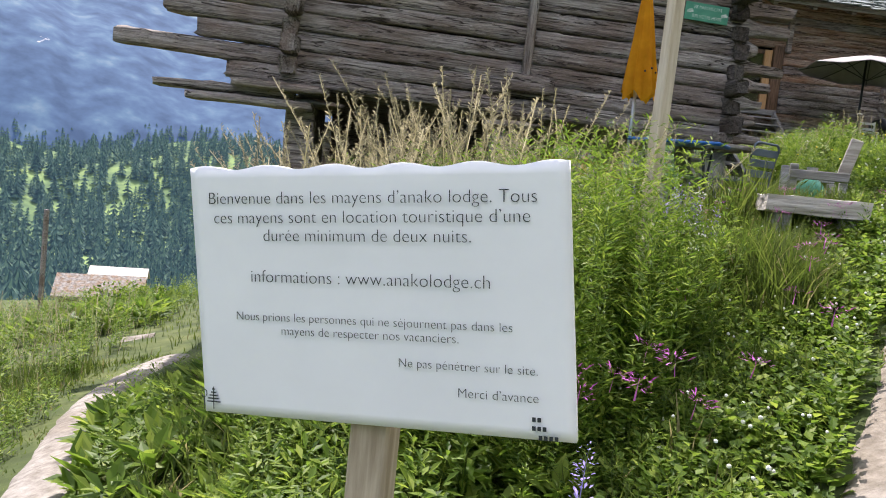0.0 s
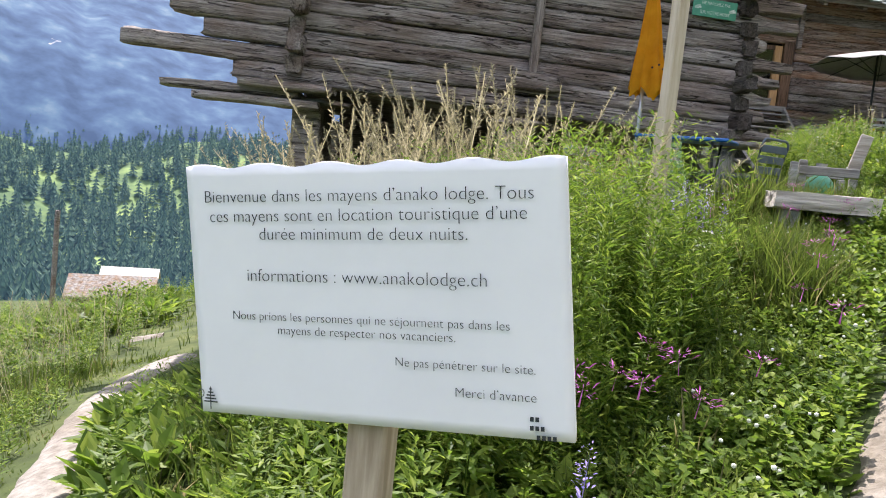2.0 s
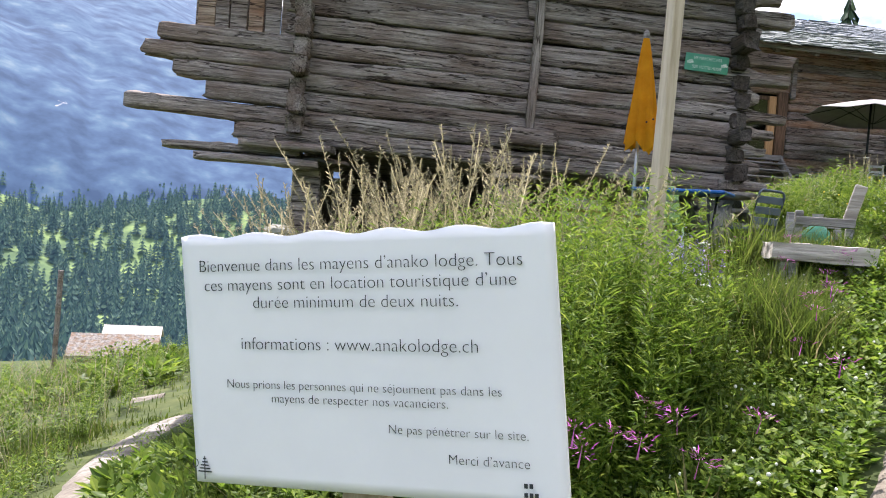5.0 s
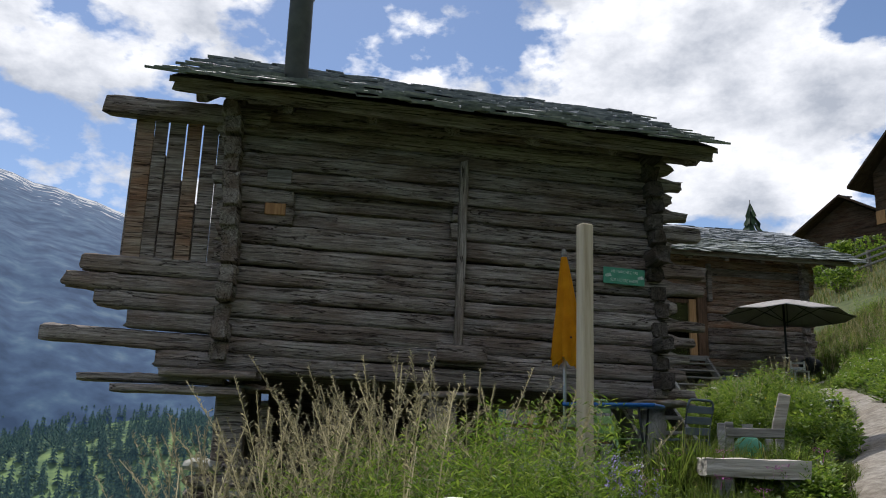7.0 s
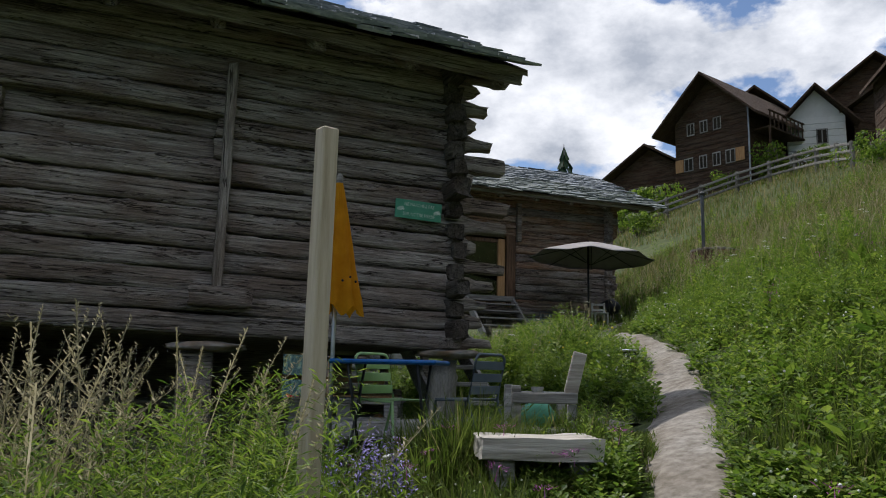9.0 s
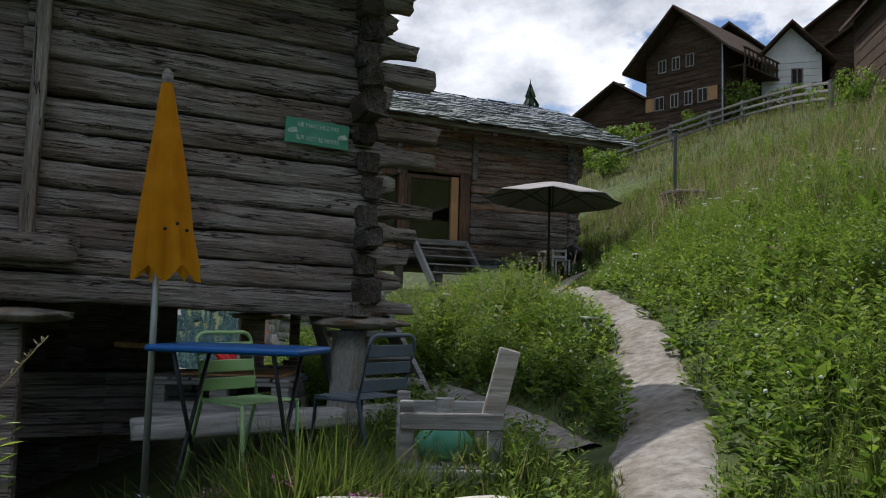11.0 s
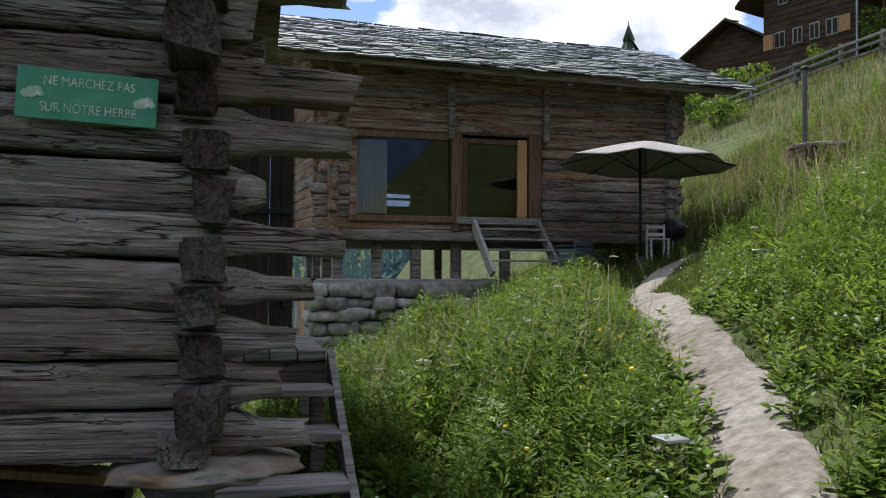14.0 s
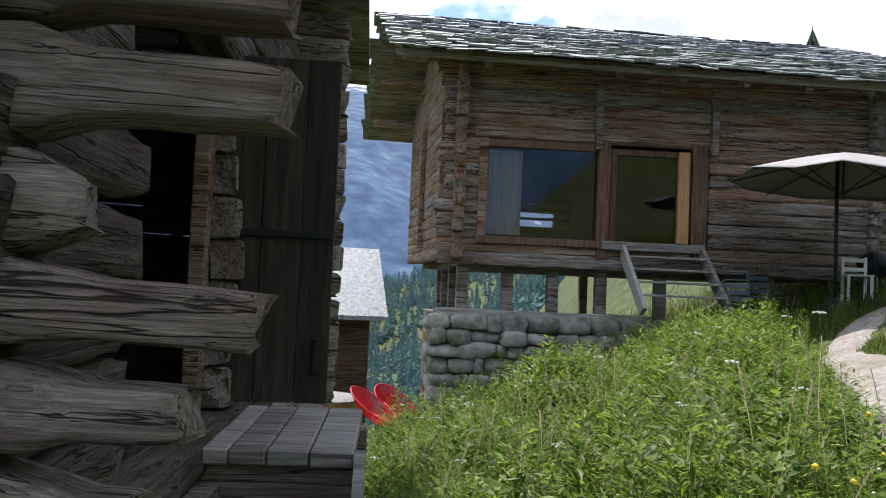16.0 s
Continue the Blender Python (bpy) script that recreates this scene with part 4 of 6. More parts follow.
    ring = [tilt @ Vector((0.040 + 0.008 * math.cos(t * math.tau / 12), -0.008, -0.578 + 0.010 * math.sin(t * math.tau / 12))) for t in range(13)]
    tube(bm, ring, 0.0011, 5)
    box(bm, 0.039, 0.041, -0.0085, -0.007, -0.62, -0.588, m=tilt)
    part("key_mark", bm, INK, panel)
    bm = bmesh.new()
    for k, (x, w) in enumerate(((0.905, 0.025), (0.905, 0.037), (0.92, 0.058))):
        for q in range(int(w / 0.012)):
            box(bm, x + q * 0.012, x + q * 0.012 + 0.008, -0.0085, -0.007, -0.575 - 0.02 * k, -0.565 - 0.02 * k, m=tilt)
    part("logo_mark", bm, INK, panel)
    w = m @ Vector((0.5, 0.06, 0))
    part("post", boxed(0.45, 0.555, 0.025, 0.11, ground_z(w.x, w.y) - 0.2, 1.25, 0.008), POSTWOOD, sg, "weathered square timber post")
    return sg


def build_post():
    m = pose(1.83, 4.40, 0)
    ob = thing("timber_post", m, "tall pale squared timber post standing in grass", "post")
    g = ground_z(1.83, 4.4)
    part("shaft", boxed(-0.038, 0.038, -0.038, 0.038, g - 0.25, 2.945, 0.007, m=pose(0, 0, 0, 0.4, 0.4, 14)), POSTWOOD, ob)


def build_parasol():
    x, y = 2.75, 7.2
    g = ground_z(x, y)
    ob = thing("parasol", pose(x, y, 0), "closed yellow canvas parasol on a steel pole", "parasol")
    part("pole", tube(bmesh.new(), [(0, 0, g - 0.05), (0, 0, 3.46)], 0.018, 10), STEEL, ob, "", True)
    part("base", tube(bmesh.new(), [(0, 0, g - 0.05), (0, 0, g + 0.06), (0, 0, g + 0.3)], [0.24, 0.22, 0.035], 16), BLACKMETAL, ob)
    verts, faces, n, rows = [], [], 48, 16
    for i in range(rows + 1):
        f = i / rows
        z = 3.43 - 1.03 * f
        r = 0.025 + 0.13 * f ** 0.85
        for k in range(n):
            a = k * math.tau / n
            fold = 1 + 0.20 * f * math.sin(a * 8 + 0.6 * math.sin(f * 3)) + 0.06 * math.sin(a * 17 + 4 * f)
            hem = 0.05 * math.sin(a * 5 + 1) * (f > 0.99)
            verts.append((r * fold * math.cos(a) + 0.05 * f, r * fold * math.sin(a), z + hem))
    for i in range(rows):
        for k in range(n):
            faces.append((i * n + k, i * n + (k + 1) % n, (i + 1) * n + (k + 1) % n, (i + 1) * n + k)[::-1])
    piece("canopy", mesh_from(verts, faces, True, "canopy"), YELLOWCLOTH, ob, None, "furled yellow canvas")
    part("finial", tube(bmesh.new(), [(0, 0, 3.42), (0, 0, 3.47), (0, 0, 3.5)], [0.03, 0.03, 0.012], 10), GREYWOOD, ob)
    for k in range(3):
        bm = bmesh.new()
        bmesh.ops.create_uvsphere(bm, u_segments=8, v_segments=6, radius=0.010, matrix=Matrix.Translation((0.05 + 0.12 * math.cos(-1.9 + 0.5 * k), 0.16 * math.sin(-1.9 + 0.5 * k), 2.62 + 0.03 * (k % 2))))
        part("toggle", bm, BLACKMETAL, ob, "small dark knobs")


def build_open_parasol():
    x, y = 12.2, 17.4
    g = ground_z(x, y)
    ob = thing("parasol", pose(x, y, g), "open grey canvas parasol beside a log cabin", "parasol")
    h = 5.28 - g
    part("pole", tube(bmesh.new(), [(0, 0, -0.05), (0, 0, h)], 0.026, 10), BLACKMETAL, ob, "", True)
    part("base", tube(bmesh.new(), [(0, 0, -0.05), (0, 0, 0.08), (0, 0, 0.3)], [0.3, 0.28, 0.04], 16), BLACKMETAL, ob)
    verts, faces = [(0, 0, h)], []
    R = 1.55
    for i in range(1, 9):
        for k in range(48):
            a = k * math.tau / 48
            edge = R * math.cos(math.pi / 8) / math.cos((a % (math.tau / 8)) - math.pi / 8)
            sag = 0.05 * (i / 8) * (1 - abs(((a * 8 / math.tau) % 1) - 0.5) * 2)
            verts.append((edge * i / 8 * math.cos(a), edge * i / 8 * math.sin(a), h - 0.42 * (i / 8) ** 1.15 - sag))
    for k in range(48):
        faces.append((0, 1 + k, 1 + (k + 1) % 48))
        for i in range(7):
            a = 1 + i * 48
            faces.append((a + k, a + 48 + k, a + 48 + (k + 1) % 48, a + (k + 1) % 48))
    can = piece("canopy", mesh_from(verts, faces, True, "canopy"), GREYCLOTH, ob, pose(0, 0, 0, 0, 3, 10), "open grey canvas canopy")
    s = can.modifiers.new("thick", "SOLIDIFY")
    s.thickness = 0.008
    for k in range(8):
        a = k * math.tau / 8
        d = Vector((math.cos(a), math.sin(a), 0))
        part("rib", tube(bmesh.new(), [Vector((0, 0, h - 0.04)), d * R * 0.98 + Vector((0, 0, h - 0.45))], 0.009, 6), BLACKMETAL, can)
        part("strut", tube(bmesh.new(), [Vector((0, 0, h - 0.6)), d * R * 0.5 + Vector((0, 0, h - 0.22))], 0.008, 6), BLACKMETAL, can)


def garden_chair(m, paint, label):
    """A folding metal chair: tube frame, slatted seat and back; faces +y."""
    ob = thing("garden_chair", m, label, "chair", "metal chairs round the table")
    for s in (-0.2, 0.2):
        part("leg", tube(bmesh.new(), [(s, 0.2, 0), (s, 0.17, 0.44), (s, -0.16, 0.45)], 0.012, 8), paint, ob, "", True)
    pts = [(-0.2, -0.3, 0), (-0.2, -0.17, 0.45), (-0.2, -0.24, 0.76)]
    arc = [(-0.2 + 0.06 * (1 - math.cos(t)), -0.24 - 0.005, 0.76 + 0.06 * math.sin(t)) for t in (0.5, 1.0, 1.57)]
    pts = pts + arc
    pts += [(-x, y, z) for x, y, z in reversed(pts)]
    part("back_frame", tube(bmesh.new(), pts, 0.012, 8), paint, ob, "", True)
    for k in range(3):
        z = 0.53 + 0.10 * k
        y = -0.17 - 0.07 * (z - 0.45) / 0.31
        part("back_slat", boxed(-0.2, 0.2, y - 0.006, y + 0.006, z - 0.035, z + 0.035, 0.004), paint, ob)
    for k in range(6):
        part("seat_slat", boxed(-0.2, 0.2, -0.16 + 0.06 * k, -0.112 + 0.06 * k, 0.45, 0.458, 0.003), paint, ob)


def build_table():
    m = pose(3.2, 7.05, 0, 0, 0, -38)
    g = 1.28
    ob = thing("garden_table", m, "blue painted metal folding table standing in grass", "table")
    part("tabletop", boxed(-0.45, 0.4, -0.24, 0.24, g + 0.71, g + 0.745, 0.012), BLUEPAINT, ob)
    for x in (-0.3, 0.25):
        for s in (-1, 1):
            part("leg", tube(bmesh.new(), [(x, -0.2 * s, g - 0.15), (x, 0.2 * s, g + 0.71)], 0.012, 8), BLACKMETAL, ob, "", True)


def build_bench():
    ob = thing("timber_bench", pose(3.33, 5.11, 0, 0, 0, -21), "bleached squared timber slab as a low bench", "bench")
    g = ground_z(3.33, 5.11)
    bm = boxed(-0.33, 0.33, -0.2, 0.22, 1.475, 1.59)
    bmesh.ops.subdivide_edges(bm, edges=bm.edges, cuts=9, use_grid_fill=True)
    for v in bm.verts:
        v.co += Vector((0.5, 0.5, 0.35)) * 0.035 * noise.noise(v.co * Vector((4, 14, 14))) + Vector((0, 0, 0.012 * noise.noise(v.co * 5)))
    part("seat", bm, BENCHWOOD, ob)
    for x in (-0.2, 0.22):
        part("foot", boxed(x - 0.06, x + 0.06, -0.14, 0.14, g - 0.1, 1.47, 0.01), GREYWOOD, ob)


def build_crate_seat():
    ob = thing("wooden_armchair", pose(3.86, 5.93, 0, 0, 0, -22), "low grey weathered wooden seat of nailed boards", "chair")
    g = ground_z(3.9, 5.9) - 0.02
    for x in (-0.2, 0.17):
        for y in (-0.2, 0.2):
            part("leg", boxed(x - 0.03, x + 0.03, y - 0.025, y + 0.025, g - 0.05, 1.74 if x > 0 else 1.86, 0.006), GREYWOOD, ob)
    for z in (1.55, 1.78):
        part("rail", boxed(-0.23, 0.2, -0.25, -0.226, z - 0.035, z + 0.035, 0.006), GREYWOOD, ob)
        part("rail", boxed(-0.23, 0.2, 0.226, 0.25, z - 0.035, z + 0.035, 0.006), GREYWOOD, ob)
    for k in range(3):
        part("seat_board", boxed(-0.23, 0.2, -0.2 + 0.14 * k, -0.07 + 0.14 * k, 1.57, 1.59, 0.004), GREYWOOD, ob)
    part("arm_board", box(bmesh.new(), -0.045, 0.045, -0.018, 0.018, 0, 0.32, 0.006, m=pose(0.15, -0.2, 1.77, 0, 14, 0)), BENCHWOOD, ob, "pale grey upright board")
    jug = thing("glass_jug", pose(3.84, 5.95, 1.59), "squat green glass jug on a wooden seat", "jug")
    part("body", tube(bmesh.new(), [(0, 0, 0), (0, 0, 0.02), (0, 0, 0.08), (0, 0, 0.13), (0, 0, 0.17)], [0.09, 0.12, 0.13, 0.09, 0.05], 16), SIGNGREEN, jug, "", True)
    part("stopper", tube(bmesh.new(), [(0, 0, 0.17), (0, 0, 0.22), (0, 0, 0.26)], [0.04, 0.035, 0.045], 12), GREYWOOD, jug)


def build_wall_sign():
    ob = thing("wall_sign", B1, "small green hand-painted sign nailed to dark logs", "sign")
    tilt = Matrix.Translation((-0.51, -0.085, 3.735)) @ Matrix.Rotation(0.045, 4, "Y")
    panel = part("panel", boxed(0, 0.515, 0, 0.012, -0.2, 0, 0.003, m=tilt), SIGNGREEN, ob)
    for words, x, z, w in (("NE MARCHEZ PAS", 0.262, -0.065, 0.33), ("SUR NOTRE HERBE", 0.262, -0.168, 0.35)):
        c = bpy.data.curves.new("words", "FONT")
        c.body, c.align_x, c.size, c.extrude = words, "CENTER", 0.05, 0.0006
        tmp = bpy.data.objects.new("words", c)
        scene.collection.objects.link(tmp)
        bpy.context.view_layer.update()
        me = bpy.data.meshes.new_from_object(tmp.evaluated_get(bpy.context.evaluated_depsgraph_get()))
        bpy.data.objects.remove(tmp)
        xs = [v.co.x for v in me.vertices]
        k = w / (max(xs) - min(xs))
        me.transform(tilt @ pose(x, -0.003, z, 90, 0, 0) @ Matrix.Diagonal((k, k * 1.25, 1, 1)))
        piece("lettering", me, SIGNWHITE, panel)
    for x, z in ((0.055, -0.1), (0.46, -0.105)):
        bm = bmesh.new()
        for dx, dz, r in ((0, 0, 0.022), (0.02, 0.008, 0.019), (-0.02, -0.006, 0.017), (0.034, -0.004, 0.012)):
            bmesh.ops.create_circle(bm, cap_ends=True, segments=12, radius=r, matrix=tilt @ pose(x + dx, -0.004 - abs(dx) * 0.01, z + dz, 90, 0, 0))
        part("sheep_mark", bm, SIGNWHITE, panel)


build_board()
build_post()
build_parasol()
build_open_parasol()
garden_chair(pose(3.3, 7.3, 1.26, 0, 0, -152), GREENPAINT, "pale green metal slatted garden chair")
garden_chair(pose(3.95, 7.27, 1.27, 0, 0, 26), METALPAINT, "grey-blue metal slatted garden chair")
build_table()
build_bench()
build_crate_seat()
build_wall_sign()


# ---- under the barn: pallet, boards, stacked timber ----
def build_under_barn():
    pal = thing("pallet", pose(3.70, 9.72, 0.03, 0, 0, -26), "grey wooden pallet under the raised barn", "pallet")
    g = 1.25
    for k in range(7):
        part("slat", boxed(-0.56 + 0.165 * k, -0.42 + 0.165 * k, -0.35, 0.45, 1.6, 1.625, 0.004), GREYWOOD, pal)
    for y in (-0.33, 0.05, 0.42):
        part("runner", boxed(-0.58, 0.6, y - 0.05, y + 0.05, 1.565, 1.598, 0.004), GREYWOOD, pal)
        for x in (-0.5, 0.0, 0.5):
            part("block", boxed(x - 0.07, x + 0.07, y - 0.05, y + 0.05, 1.43, 1.563, 0.004), GREYWOOD, pal)
        part("skid", boxed(-0.58, 0.6, y - 0.05, y + 0.05, 1.2, 1.428, 0.004), GREYWOOD, pal)
    sheet = thing("board_sheet", pose(3.77, 9.8, 1.66, 0, 0, -26), "orange-brown flat sheet of board on a pallet", "board")
    part("sheet", boxed(-0.38, 0.48, -0.33, 0.4, 0, 0.02, 0.003), NEWWOOD, sheet)
    long = thing("timber_board", pose(3.55, 10.35, 1.82, 0, 2, -24), "long reddish board lying over stacked timber", "board")
    part("plank", boxed(-0.75, 0.75, -0.1, 0.12, 0, 0.05, 0.004), NEWWOOD, long)
    for k in range(3):
        st = thing("timber_stack", pose(3.3 - 0.9 * k, 11.0 + 0.1 * k, 1.0, 0, 0, -10 + 8 * k), "dark stack of old timber under the barn", "timber")
        rnd = random.Random(k)
        for q in range(10):
            z, y = 0.12 * (q // 2), 0.25 * (q % 2)
            part("balk", boxed(-0.8 + rnd.uniform(-0.2, 0.2), 0.7 + rnd.uniform(-0.2, 0.2), y - 0.11, y + 0.11, z, z + 0.112, 0.008), LOG, st)
    sill = thing("ground_beam", B1, "long pale weathered beam lying on the ground", "beam")
    log_between(sill, (-1.5, 0.02, 1.33), (0.72, -0.02, 1.42), 0.16, 0.2, 901, GREYWOOD, "beam_body", 0.012)
    crate = thing("firewood_crate", B1 @ pose(-0.35, 1.1, 1.2, 0, 0, 8), "dark slatted crate under the barn corner", "crate")
    for k in range(4):
        part("slat", boxed(-0.3, 0.35, -0.012, 0.012, 0.02 + 0.13 * k, 0.13 + 0.13 * k, 0.004), LOG, crate)
    for x in (-0.27, 0.32):
        part("corner", boxed(x - 0.03, x + 0.03, 0.012, 0.4, 0, 0.54, 0.004), LOG, crate)
    off = thing("wood_offcut", B1 @ pose(-0.45, 0.55, 1.42, 0, 25, 30), "split orange-brown timber offcut", "wood")
    piece("offcut", beam_mesh(0.34, 0.14, 0.12, 77, 0.02), NEWWOOD, off)
    # board screens added to close the space behind and keep it dark
    scr = thing("board_screen", B1, "dark upright boards closing the space under a barn", "screen")
    rnd = random.Random(3)
    u = -4.7
    while u < -1.0:
        w = rnd.uniform(0.16, 0.24)
        part("board", boxed(u, u + w - 0.001, 4.2, 4.24, 0.0, 2.34, 0.004), LOG, scr)
        u += w
    for k in range(9):
        part("board", boxed(-4.85, -4.81, 0.4 + 0.42 * k, 0.819 + 0.42 * k, -0.8, 2.34, 0.004), LOG, scr)
    # dry stone footing below the downhill corner
    foot = thing("stone_footing", B1, "rough stacked stone footing under a barn corner", "stonework")
    for k in range(26):
        bm = bmesh.new()
        bmesh.ops.create_icosphere(bm, subdivisions=2, radius=0.5)
        for v in bm.verts:
            v.co *= 1 + 0.25 * noise.noise(v.co * 2 + Vector((k, 0, 0)))
        bmesh.ops.scale(bm, vec=(0.42, 0.36, 0.17), verts=bm.verts)
        bmesh.ops.translate(bm, vec=(-4.95 + 0.36 * (k % 2) - 0.05 * rnd.random(), -0.02 + 0.1 * rnd.random(), -0.5 + 0.15 * (k // 2)), verts=bm.verts)
        part("stone", bm, LOG if k % 3 else STONE, foot)


# ---- lower meadow: pole and two huts; far barn and tub beyond the cabin ----
def gabled_house(name, m, w, d, eave, ridge, wall, roof, label, category, windows=(), over=0.5, gable_front=True, rows=9):
    """A gabled house: front at y 0 facing -y, ridge along y if gable_front, else along x."""
    h = thing(name, m, label, category)
    course = eave / rows
    for z in range(rows):
        zz = course * z
        part("log", boxed(-w / 2, w / 2, 0, 0.2, zz, zz + course - 0.015, 0.02), wall, h)
        part("log", boxed(-w / 2, -w / 2 + 0.2, 0.202, d - 0.202, zz, zz + course - 0.015, 0.02), wall, h)
        part("log", boxed(w / 2 - 0.2, w / 2, 0.202, d - 0.202, zz, zz + course - 0.015, 0.02), wall, h)
    part("back", boxed(-w / 2, w / 2, d - 0.2, d, 0, eave), wall, h)
    bm = bmesh.new()
    if gable_front:
        for y in (0.02, d - 0.2):
            if bm.verts:
                bmesh.ops.recalc_face_normals(bm, faces=bm.faces)
                part("gable", bm, wall, h)
                bm = bmesh.new()
            a = [bm.verts.new(p) for p in ((-w / 2, y, eave - 0.02), (w / 2, y, eave - 0.02), (0, y, ridge))]
            b = [bm.verts.new((v.co.x, y + 0.18, v.co.z)) for v in a]
            bm.faces.new(a), bm.faces.new(b[::-1])
            for i in range(3):
                bm.faces.new((a[i], b[i], b[(i + 1) % 3], a[(i + 1) % 3]))
    else:
        for x in (-w / 2, w / 2 - 0.18):
            if bm.verts:
                bmesh.ops.recalc_face_normals(bm, faces=bm.faces)
                part("gable", bm, wall, h)
                bm = bmesh.new()
            a = [bm.verts.new(p) for p in ((x, 0, eave - 0.02), (x, d, eave - 0.02), (x, d / 2, ridge))]
            b = [bm.verts.new((x + 0.18, v.co.y, v.co.z)) for v in a]
            bm.faces.new(a), bm.faces.new(b[::-1])
            for i in range(3):
                bm.faces.new((a[i], b[i], b[(i + 1) % 3], a[(i + 1) % 3]))
    bmesh.ops.recalc_face_normals(bm, faces=bm.faces)
    part("gable", bm, wall, h)
    half = w / 2 if gable_front else d / 2
    rise = (ridge - eave) / half
    for s in (-1, 1):
        bm = bmesh.new()
        pts = []
        for q, z in ((0, ridge + 0.1), (half + over, eave + 0.1 - rise * over)):
            for e in (-over, (d if gable_front else w) + over):
                pts.append((s * q, e, z) if gable_front else (e - w / 2, d / 2 + s * q, z))
        lo = [bm.verts.new(p) for p in pts]
        hi = [bm.verts.new((p[0], p[1], p[2] + 0.16)) for p in pts]
        for f in ((0, 1, 3, 2),):
            bm.faces.new([lo[i] for i in f]), bm.faces.new([hi[i] for i in reversed(f)])
        for i, j in ((0, 1), (1, 3), (3, 2), (2, 0)):
            bm.faces.new((lo[i], lo[j], hi[j], hi[i]))
        bmesh.ops.recalc_face_normals(bm, faces=bm.faces)
        part("roof", bm, roof, h)
    for x, z, ww, hh, shutters in windows:
        # flat near-black panel: the dark of the room is painted, without glass
        win = part("window", boxed(x - ww / 2, x + ww / 2, -0.03, 0.0, z, z + hh, 0.01), ROOMSHADE, h)
        part("frame", boxed(x - ww / 2 - 0.07, x + ww / 2 + 0.07, -0.06, -0.032, z + hh, z + hh + 0.07, 0.008), GREYWOOD, win)
        part("frame", boxed(x - ww / 2 - 0.07, x + ww / 2 + 0.07, -0.06, -0.032, z - 0.07, z, 0.008), GREYWOOD, win)
        for q in (x - ww / 2 - 0.04, x, x + ww / 2 + 0.04):
            part("mullion", boxed(q - 0.03, q + 0.03, -0.06, -0.034, z, z + hh, 0.006), GREYWOOD, win)
        for s in shutters:
            q = x + s * (ww / 2 + 0.38)
            part("shutter", boxed(q - 0.28, q + 0.28, -0.09, -0.04, z - 0.05, z + hh + 0.05, 0.01), NEWWOOD, h, "orange-brown shutter")
    return h


def facing(x, y, z, dx, dy):
    return pose(x, y, z, 0, 0, math.degrees(math.atan2(dx, -dy)))


def build_outskirts():
    pole = thing("wooden_pole", pose(-9.4, 28.4, 0), "thin dark pole standing in the lower meadow", "pole")
    part("shaft", tube(bmesh.new(), [(0, 0, -4.5), (0.05, 0, -1.05)], 0.09, 8), LOG, pole)
    gabled_house("hut", pose(-13.2, 49.8, -9.35, 0, 0, 10), 4.4, 4, 1.3, 2.15, LOG_WARM, STADDLE, "low dark hut with a grey slate roof below the meadow", "hut", gable_front=False, over=0.4)
    gabled_house("hut", pose(-17.8, 72.6, -12.3, 0, 0, 8), 4.4, 4, 1.2, 2.2, LOG, BENCHWOOD, "small hut with a bright roof far down the slope", "hut", gable_front=False, over=0.3)
    gabled_house("far_barn", pose(4.4, 37, -3.6, 0, 0, 4), 4.6, 6, 5.7, 7.9, DARKLOG, SLATES, "distant dark log barn with a pale slate roof", "barn", gable_front=False, over=0.6)
    tub = thing("wooden_tub", pose(5.2, 25.6, -0.4), "round wooden bathing tub with a pale lid", "tub")
    part("barrel", tube(bmesh.new(), [(0, 0, -1.1), (0, 0, 0.84)], 0.78, 24), NEWWOOD, tub)
    part("lid", tube(bmesh.new(), [(0, 0, 0.842), (0, 0, 0.9), (0, 0, 0.94)], [0.84, 0.84, 0.7], 24), GREYWOOD, tub)
    # red cord chairs
    for x, y, turn in ((6.0, 20.7, 60), (6.45, 21.6, 40)):
        g = ground_z(x, y)
        ch = thing("cord_chair", pose(x, y, g, 0, 0, turn), "red cord shell chair on thin metal legs", "chair", "red chairs on the lawn")
        rim = []
        for k in range(25):
            a = k * math.tau / 24
            rim.append(Vector((0.36 * math.cos(a), 0.42 * math.sin(a) - 0.05, 0.5 + 0.28 * math.sin(a))))
        part("rim", tube(bmesh.new(), rim, 0.014, 6), REDCORD, ch, "", True)
        bm = bmesh.new()
        low = Vector((0, 0.05, 0.26))
        for k in range(72):
            p = rim[k // 3].lerp(rim[k // 3 + 1], (k % 3) / 3)
            q = low + (p - low) * 0.12
            mid = low + (p - low) * 0.6 + Vector((0, 0, -0.06))
            tube(bm, [p, mid, q], 0.011, 4)
        part("cord_shell", bm, REDCORD, ch)
        for sx, sy in ((-0.25, -0.25), (0.25, -0.25), (0, 0.3)):
            part("leg", tube(bmesh.new(), [(sx * 0.5, sy * 0.5, 0.27), (sx, sy, -0.03)], 0.009, 6), BLACKMETAL, ch)


